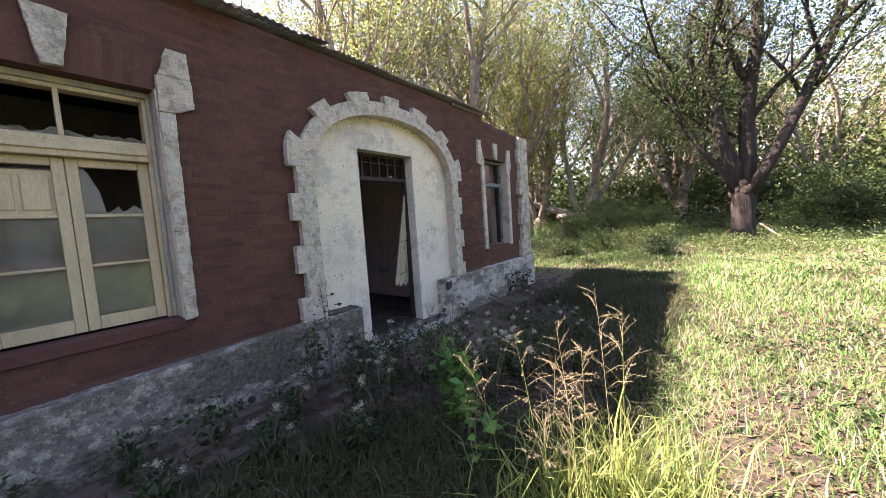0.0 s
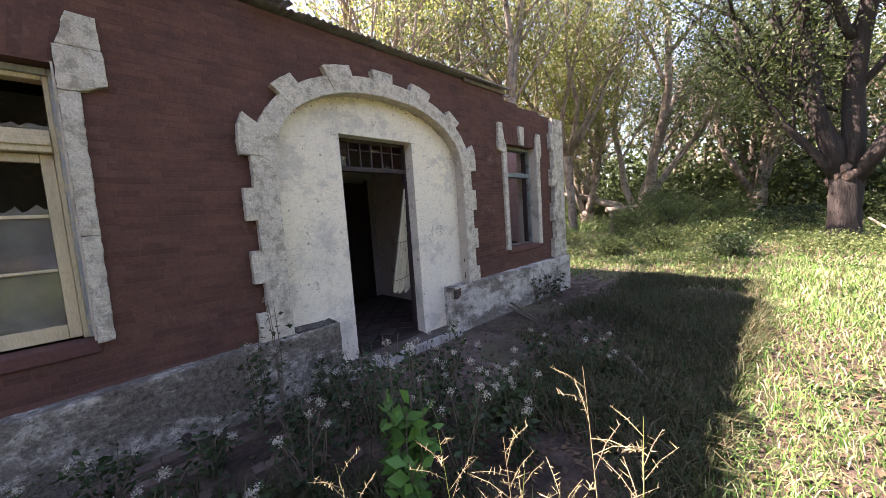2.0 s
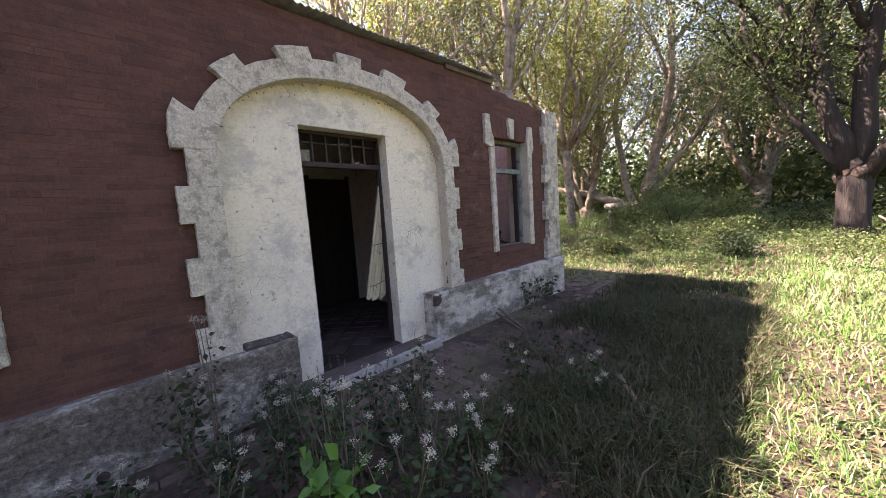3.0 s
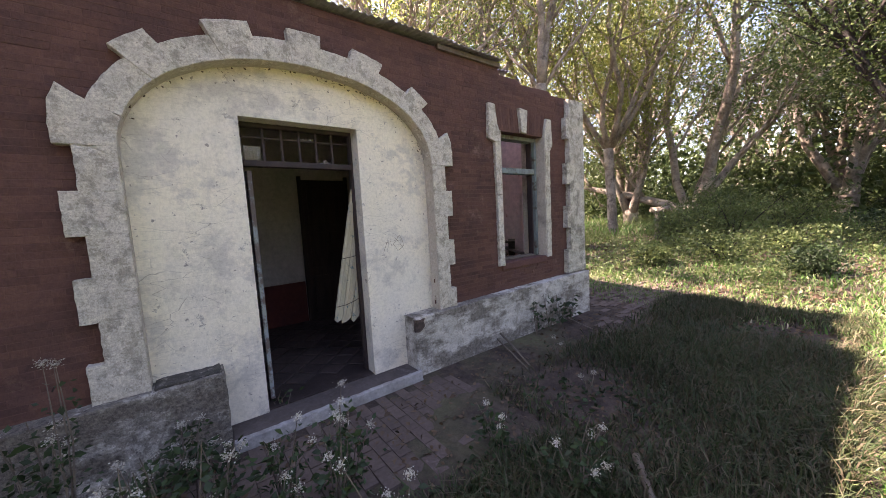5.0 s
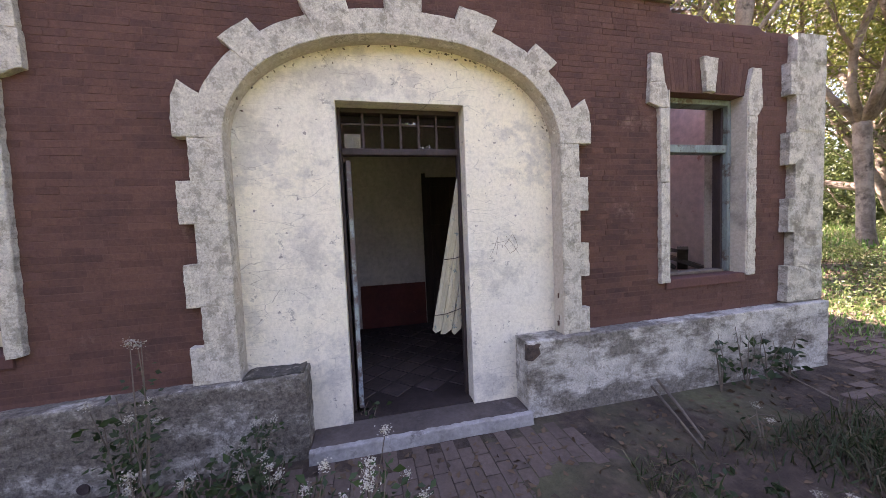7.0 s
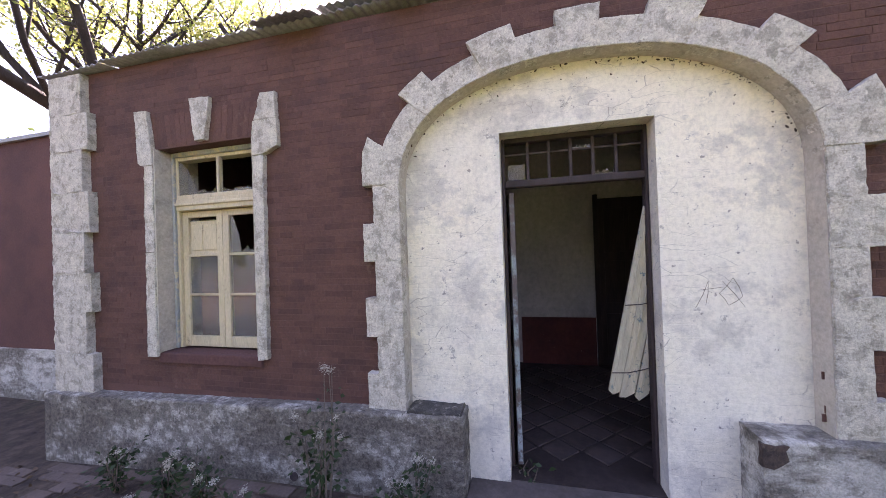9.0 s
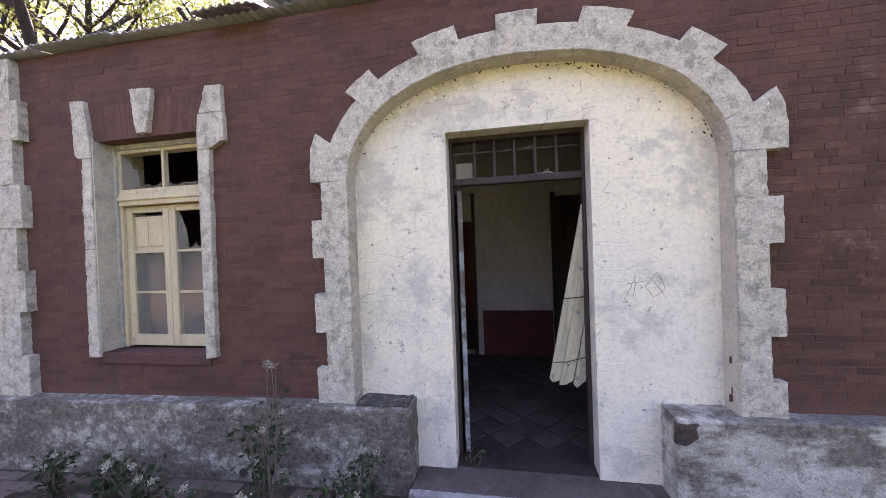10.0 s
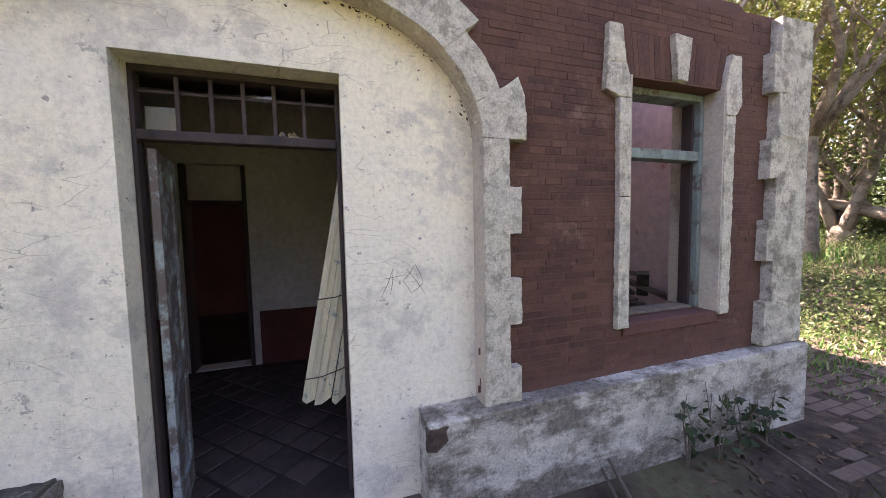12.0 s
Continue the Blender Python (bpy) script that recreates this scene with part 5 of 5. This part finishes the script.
# ---- tall grass, flowers and weeds close to the path ----
def seed_grass(x, y, tip, seed, dry=True, lean=(0.0, 0.0)):
    """A tall grass: bent stalk, long arching blades, and an open seed head with side sprays."""
    r = random.Random(seed)
    z = float(ground_z(x, y))
    thing = empty("tall_grass", x - lean[0], y - lean[1], z)
    h = tip - z
    line = [Vector((lean[0] * u * u, lean[1] * u * u, h * u)) for u in (0, 0.2, 0.4, 0.6, 0.75, 0.88, 1.0)]
    v, f = [], []
    tube(v, f, line, [0.0026, 0.0024, 0.0021, 0.0018, 0.0014, 0.001, 0.0006], 5)
    raw("stalk", v, f, "stalk" if seed % 2 else "straw", thing)
    v, f = [], []
    count = r.randint(13, 17)
    for k in range(count):
        u = 0.58 + 0.41 * k / count
        base = line[0].lerp(line[-1], u)
        base = Vector((lean[0] * u * u, lean[1] * u * u, h * u))
        a, ln = r.uniform(0, 6.283), 0.13 * (1.15 - u) / 0.5 + 0.03
        out = Vector((math.cos(a), math.sin(a), r.uniform(0.5, 1.2))).normalized()
        p1, p2 = base + out * ln * 0.6, base + out * ln + Vector((math.cos(a), math.sin(a), -0.2)) * ln * 0.25
        tube(v, f, [base, p1, p2], [0.0008, 0.0011, 0.0006], 4)
        for s in range(6):
            q = base.lerp(p2, 0.25 + 0.14 * s)
            tube(v, f, [q, q + Vector((r.gauss(0, 0.009), r.gauss(0, 0.009), 0.011))], [0.0017, 0.0004], 3)
    raw("seed_head", v, f, "straw", thing)
    feet = np.array([[r.gauss(0, 0.03), r.gauss(0, 0.03), 0.0] for _ in range(16)])
    blades = blade_mesh("blades", feet, [h * r.uniform(0.3, 0.72) for _ in range(16)], 0.006, 0.8, "stalk", thing, seed)
    tagged(blades, kind="stuff")
    return tagged(thing, "tall wild grass stalk with a dry open seed head", "grass stalk", group="tall wild grasses")


for k, (x, y, tip, lx, ly) in enumerate([(-0.05, 2.31, 1.26, -0.08, 0.05), (0.07, 2.36, 1.15, 0.0, 0.02), (-0.21, 2.18, 1.07, -0.1, 0.06), (-0.45, 2.16, 1.0, -0.16, 0.05), (-0.12, 2.3, 0.92, -0.04, 0.1),
                                          (-0.62, 1.9, 0.95, -0.25, 0.0), (0.5, 2.35, 0.8, 0.1, 0.05), (-0.1, 2.05, 0.75, -0.05, 0.1), (0.45, 2.6, 0.7, 0.1, 0.1), (-0.3, 2.4, 0.8, 0.0, 0.1), (0.6, 2.2, 0.62, 0.12, 0.0), (-0.2, 1.95, 0.66, 0.02, -0.05)]):
    seed_grass(x, y, tip, 200 + k, True, (lx, ly))
r = np.random.default_rng(31)
feet = np.stack([r.normal(0.05, 0.26, 620), r.normal(2.25, 0.3, 620), np.zeros(620)], 1)
tagged(blade_mesh("grass_tussock", feet, r.uniform(0.2, 0.52, 620), 0.0055, 0.9, "stalk", None, 8), "tussock of long bright green grass blades", "grass", kind="stuff")


def weed(x, y, height, seed, leaf=0.05, leaves=60, flowers=3, spread=0.15, material="leaf_weed", label="leafy weed with clusters of small white flowers", name="flowering_weed", stems=5):
    r, n = random.Random(seed), np.random.default_rng(seed)
    z = float(ground_z(x, y))
    thing = empty(name, x, y, z)
    v, f, spots, tops = [], [], [], []
    for k in range(stems):
        a, t = r.uniform(0, 6.283), r.uniform(0.2, 1.0) * spread
        top = Vector((math.cos(a) * t, math.sin(a) * t, height * r.uniform(0.62, 1.0)))
        mid_p = top * 0.55 + Vector((r.gauss(0, 0.02), r.gauss(0, 0.02), 0.04))
        v, f = [], []
        tube(v, f, [(0, 0, -0.03), mid_p, top], [0.006, 0.0045, 0.002], 5)
        raw("stem", v, f, "bare_wood", thing)
        tops.append(top)
        spots += [Vector((0, 0, 0)).lerp(mid_p, u) if u < 1 else mid_p.lerp(top, u - 1) for u in (0.3, 0.5, 0.7, 0.9, 1.1, 1.3, 1.5, 1.7)]
    c = np.array([tuple(spots[i % len(spots)]) for i in range(leaves)]) + n.normal(size=(leaves, 3)) * np.array([0.05, 0.05, 0.03])
    tagged(leaf_mesh("leaves", c, leaf, material, thing, seed, 0.6, 0.5), kind="stuff")
    for k in range(flowers):
        top = tops[k % len(tops)]
        heads = n.normal(size=(90, 3)) * np.array([0.014, 0.014, 0.011]) + np.array(tuple(top)) + n.normal(size=3) * 0.02 * (k >= len(tops))
        tagged(leaf_mesh("flower_head", heads, 0.0085, "petal", thing, seed + k, 0.9, 0.6), kind="stuff")
    return tagged(thing, label, "weed", group="weeds before the house")


broad = "bright green weed with large heart-shaped leaves"
for k, (x, y, h, n) in enumerate([(-1.15, 2.6, 0.95, 34), (-1.2, 2.5, 0.75, 34), (-1.05, 2.45, 0.55, 26), (-0.75, 2.15, 0.72, 16)]):
    weed(x, y, h, 300 + k, 0.11, n * 2, 0, 0.13, "leaf_broad", broad, "broadleaf_weed", 3)
flowering = [(-1.02, 2.84, 0.76), (-1.2, 3.18, 0.72), (-0.92, 3.29, 0.6), (-1.3, 3.6, 0.68), (-1.45, 2.85, 0.7), (-2.0, 3.29, 0.74), (-1.8, 3.52, 0.88), (-1.74, 2.91, 0.86), (-1.88, 2.76, 0.78), (-1.12, 3.5, 0.6), (-1.4, 2.73, 0.95),
             (-1.57, 4.68, 0.42), (-1.0, 4.75, 0.45), (-2.58, 2.33, 1.12), (-2.68, 2.19, 0.84), (-2.3, 3.0, 0.6), (-2.45, 2.7, 0.5), (-2.2, 2.3, 0.5), (-2.4, 1.8, 0.45), (-2.6, 1.3, 0.45), (-2.75, 0.8, 0.4), (-2.1, 1.5, 0.4), (-2.3, 0.9, 0.35),
             (-2.75, 0.25, 0.4), (-1.7, 2.2, 0.55), (-1.5, 1.9, 0.4), (-2.0, 2.6, 0.6), (-2.8, 2.85, 0.45), (-2.05, 3.7, 0.5), (-1.6, 3.2, 0.6)]
for k, (x, y, h) in enumerate(flowering):
    weed(x, y, h, 320 + k, 0.05, 170 if h < 1 else 70, 3 if k % 3 else 5, 0.2 if h < 1 else 0.1, stems=7 if h < 1 else 4)
weed(-2.2, 6.3, 0.3, 380, 0.03, 20, 2, 0.12)
weed(-1.6, 5.9, 0.25, 381, 0.03, 20, 2, 0.1)
for k, (x, y, h) in enumerate([(-2.93, 6.85, 0.62), (-2.92, 7.15, 0.66), (-2.94, 7.45, 0.6), (-2.92, 7.7, 0.5)]):
    weed(x, y, h, 390 + k, 0.085, 26, 0, 0.12, "leaf_weed", "straggling creeper with dark leaves against the plinth", "creeper", 4)

weed(-3.33, 3.56, 0.22, 401, 0.05, 24, 0, 0.08, "leaf_weed", "small weed rooted in the doorway", "doorway_weed", 4)
rng = np.random.default_rng(44)
for k in range(26):
    x, y = rng.uniform(-2.6, 0.6), rng.uniform(1.0, 8.5)
    z, a, ln = float(ground_z(x, y)) + 0.015, rng.uniform(0, 6.283), rng.uniform(0.08, 0.28)
    twig = empty("twig", x, y, z)
    v, f = [], []
    tube(v, f, [(0, 0, 0), (math.cos(a) * ln * 0.5, math.sin(a) * ln * 0.5, 0.012), (math.cos(a + 0.3) * ln, math.sin(a + 0.3) * ln, 0.0)], [0.005, 0.004, 0.002], 5)
    raw("shaft", v, f, "bare_wood", twig)
    tagged(twig, "dry brown twig lying on the ground", "twig", group="twigs on the ground")

# ---- sticks ----
def stick(name, pts, radius, material, label):
    thing = empty(name, *pts[0])
    v, f = [], []
    o = Vector(pts[0])
    tube(v, f, [Vector(p) - o for p in pts], [radius] * (len(pts) - 1) + [radius * 0.6], 7)
    raw("shaft", v, f, material, thing, smooth=True)
    return tagged(thing, label, "stick")


stick("thin_pole", [(-3.02, 6.2, 0.16), (-2.7, 6.1, 0.08), (-2.35, 5.95, 0.02)], 0.013, "bare_wood", "thin bare wooden pole leaning on the plinth")
stick("thin_pole", [(-3.02, 6.14, 0.1), (-2.6, 5.98, 0.05), (-2.3, 5.86, 0.02)], 0.011, "bare_wood", "thin bare wooden pole leaning on the plinth")
stick("thin_pole", [(-3.03, 7.62, 0.08), (-2.4, 7.5, 0.02)], 0.012, "bare_wood", "thin bare wooden pole lying by the plinth")
stick("old_plank", [(-0.92, 5.3, 0.04), (-0.43, 4.62, 0.04)], 0.028, "bare_wood", "short weathered grey timber lying in the grass")

# ---- bricks of the front wall ----
def piece_mesh(name, lx, ly, lz, taper, material):
    """A piece with its face at +x, or upwards for lx the thickness: five faces with eased edges."""
    me = bpy.data.meshes.new(name)
    b = [(0, -ly / 2, -lz / 2), (0, ly / 2, -lz / 2), (0, ly / 2, lz / 2), (0, -ly / 2, lz / 2)]
    t = taper
    m = [(lx * 0.6, y, z) for _, y, z in b]
    c = [(lx, y - math.copysign(t, y), z - math.copysign(t, z)) for _, y, z in b]
    faces = [(8, 9, 10, 11)] + [(i, (i + 1) % 4, 4 + (i + 1) % 4, 4 + i) for i in range(4)] + [(4 + i, 4 + (i + 1) % 4, 8 + (i + 1) % 4, 8 + i) for i in range(4)]
    me.from_pydata(b + m + c, [], faces)
    me.materials.append(M[material])
    return me


COURSE, LONG, SHORT = 0.0503, 0.252, 0.126
rng = random.Random(77)


def covered(y, z, half):
    """Whether a brick at that place would lie in an opening or wholly behind the stone dressings."""
    for y0, y1, z0, z1 in (LW, RW):
        if y0 - half < y < y1 + half and z0 - 0.02 < z < z1 + 0.03:
            return True
        if y0 - 0.08 < y < y1 + 0.08 and z1 < z < z1 + 0.32:
            return True
    if z < 0.62 and y < 3 or z < 0.7 and y > 5:
        return True
    dy, dz = y - C_Y, z
    if abs(dy) < HALF + 0.1 and dz < SPRING:
        return True
    if dz >= SPRING - 0.05 and (abs(dy) / (HALF + 0.09)) ** POWER + (max(0, dz - SPRING) / (RISE + 0.1)) ** POWER < 1:
        return True
    top = 3.7 if y < 6.5 else 3.56 if y < 6.95 else 3.5
    return z > top or y < -0.62 or y > 8.0


places = []
row = 0
z = 0.62 + COURSE / 2
while z < 3.72:
    y = -0.8 + rng.uniform(0, 0.25)
    while y < 8.1:
        length = LONG if rng.random() < (0.9 if row % 2 == 0 else 0.35) else SHORT
        y += length / 2
        if not covered(y, z, length / 2):
            places.append((y, z, length))
        y += length / 2
    z += COURSE
    row += 1
stretcher = piece_mesh("brick", 0.0088, LONG - 0.0014, COURSE - 0.0046, 0.002, "brick")
header = piece_mesh("brick", 0.0088, SHORT - 0.0014, COURSE - 0.0046, 0.002, "brick")
short_stretcher = piece_mesh("brick", 0.0088, LONG - 0.012, COURSE - 0.0046, 0.002, "brick")
near = [p for p in places if 5.55 < p[0] < 6.42 and 0.9 < p[1] < 2.9][:300]
chosen = set(near)
for y, z, length in near:
    ob = new("brick", header if length == SHORT else short_stretcher if rng.random() < 0.25 else stretcher)
    ob.location = (FACE - 0.006 + rng.uniform(-0.0018, 0.0018), y + rng.uniform(-0.002, 0.002), z + rng.uniform(-0.0015, 0.0015))
    ob.rotation_euler = (rng.gauss(0, 0.006), 0, rng.gauss(0, 0.006))
    ob.parent = wall_front
v, f = [], []


def add_brick(y, z, length, high, tilt=0.0):
    b = len(v)
    x = FACE - 0.006 + rng.uniform(-0.0018, 0.0018)
    hy, hz, t = length / 2 - (0.005 if rng.random() < (0.25 if y > 5.4 else 0.08) else 0.0006), high / 2 - (0.0022 if y > 5.4 else 0.0014), 0.002
    tilt += rng.gauss(0, 0.006)
    ca, sa = math.cos(tilt), math.sin(tilt)
    proud = 0.0088 if y > 5.4 else 0.0078
    for lx, k in ((0, 0), (0.0062, 0), (proud, t)):
        for sy, sz in ((-1, -1), (1, -1), (1, 1), (-1, 1)):
            py, pz = sy * (hy - k), sz * (hz - k)
            v.append((x + lx, y + py * ca - pz * sa, z + py * sa + pz * ca))
    f.append((b + 8, b + 9, b + 10, b + 11))
    for o in (0, 4):
        f.extend((b + o + i, b + o + (i + 1) % 4, b + o + 4 + (i + 1) % 4, b + o + 4 + i) for i in range(4))


for y, z, length in places:
    if (y, z, length) not in chosen:
        add_brick(y, z, length, COURSE)
for y0, y1, _, z1 in (LW, RW):
    n = 21
    for k in range(n):
        u = (k + 0.5) / n
        add_brick(y0 - 0.06 + (y1 - y0 + 0.12) * u, z1 + 0.165, (y1 - y0 + 0.12) / n, 0.31, -(u - 0.5) * 0.36)
brickwork = raw("brickwork", v, f, "brick_joined", wall_front)
tagged(brickwork, "dark red painted brick courses", kind="stuff")

# ---- pavers before the door ----
pavement = tagged(empty("pavement"), "worn clay brick pavement half hidden by dirt", "pavement", kind="structure")
paver = piece_mesh("paver", 0.05, 0.1062, 0.2162, 0.0022, "paver")
rng = random.Random(8)
turned = Matrix.Rotation(radians(-90), 4, "Y")
count = 0
k = 0
y = 2.6
while y < 5.4:
    x = -2.83 + (0.11 if k % 2 else 0)
    while x < -1.75:
        if rng.random() < 1.0 - max(0.0, (x + 2.2)) * 1.2 - max(0.0, y - 4.9) * 1.6 and count < 300:
            ob = new("paver", paver)
            ob.parent = pavement
            ob.matrix_world = Matrix.Translation((x, y, -0.0575 + rng.uniform(-0.002, 0.002))) @ pose(0, 0, 0, rng.gauss(0, 0.5), rng.gauss(0, 0.5), rng.gauss(0, 0.4)) @ turned
            count += 1
        x += 0.22
    y += 0.11
    k += 1
v, f = [], []
for x0, x1, y0, y1, share in ((-2.95, -1.9, -1.4, 2.5, 0.55), (-2.95, -2.2, 7.6, 8.6, 0.2), (-5.2, -2.2, 8.7, 11.5, 0.6)):
    x, k = x0, 0
    while x < x1:
        y = y0 + (0.11 if k % 2 else 0)
        while y < y1:
            if rng.random() < share:
                b = len(v)
                zt = 0.003 + float(ground_z(x, y)) + 0.012 + rng.uniform(-0.004, 0.004)
                for zz, s in ((zt - 0.05, 0), (zt - 0.004, 0), (zt, 0.004)):
                    for sx, sy in ((-1, -1), (1, -1), (1, 1), (-1, 1)):
                        v.append((x + sx * (0.051 - s), y + sy * (0.106 - s), zz))
                f.append((b + 8, b + 9, b + 10, b + 11))
                for o in (0, 4):
                    f.extend((b + o + i, b + o + (i + 1) % 4, b + o + 4 + (i + 1) % 4, b + o + 4 + i) for i in range(4))
            y += 0.22
        x += 0.11
        k += 1
tagged(raw("more_pavers", v, f, "paver", pavement), "worn clay pavers further off", kind="stuff")

# ---- floor tiles of the hall ----
hall_floor = tagged(empty("hall_floor"), "diagonal patterned tiles on the hall floor", "floor", kind="structure")
tile = piece_mesh("tile", 0.012, 0.213, 0.213, 0.003, "floor_tile")
rng = random.Random(9)
for i in range(-8, 9):
    for j in range(-8, 9):
        u, w2 = i * 0.245, j * 0.245
        x, y = -4.6 + (u - w2) * 0.7071, 4.0 + (u + w2) * 0.7071
        if -5.95 < x < -3.65 and 2.4 < y < 5.5:
            ob = new("tile", tile)
            ob.parent = hall_floor
            ob.matrix_world = Matrix.Translation((x, y, 0.0835 + rng.uniform(-0.001, 0.001))) @ pose(0, 0, 0, 0, 0, 45) @ turned
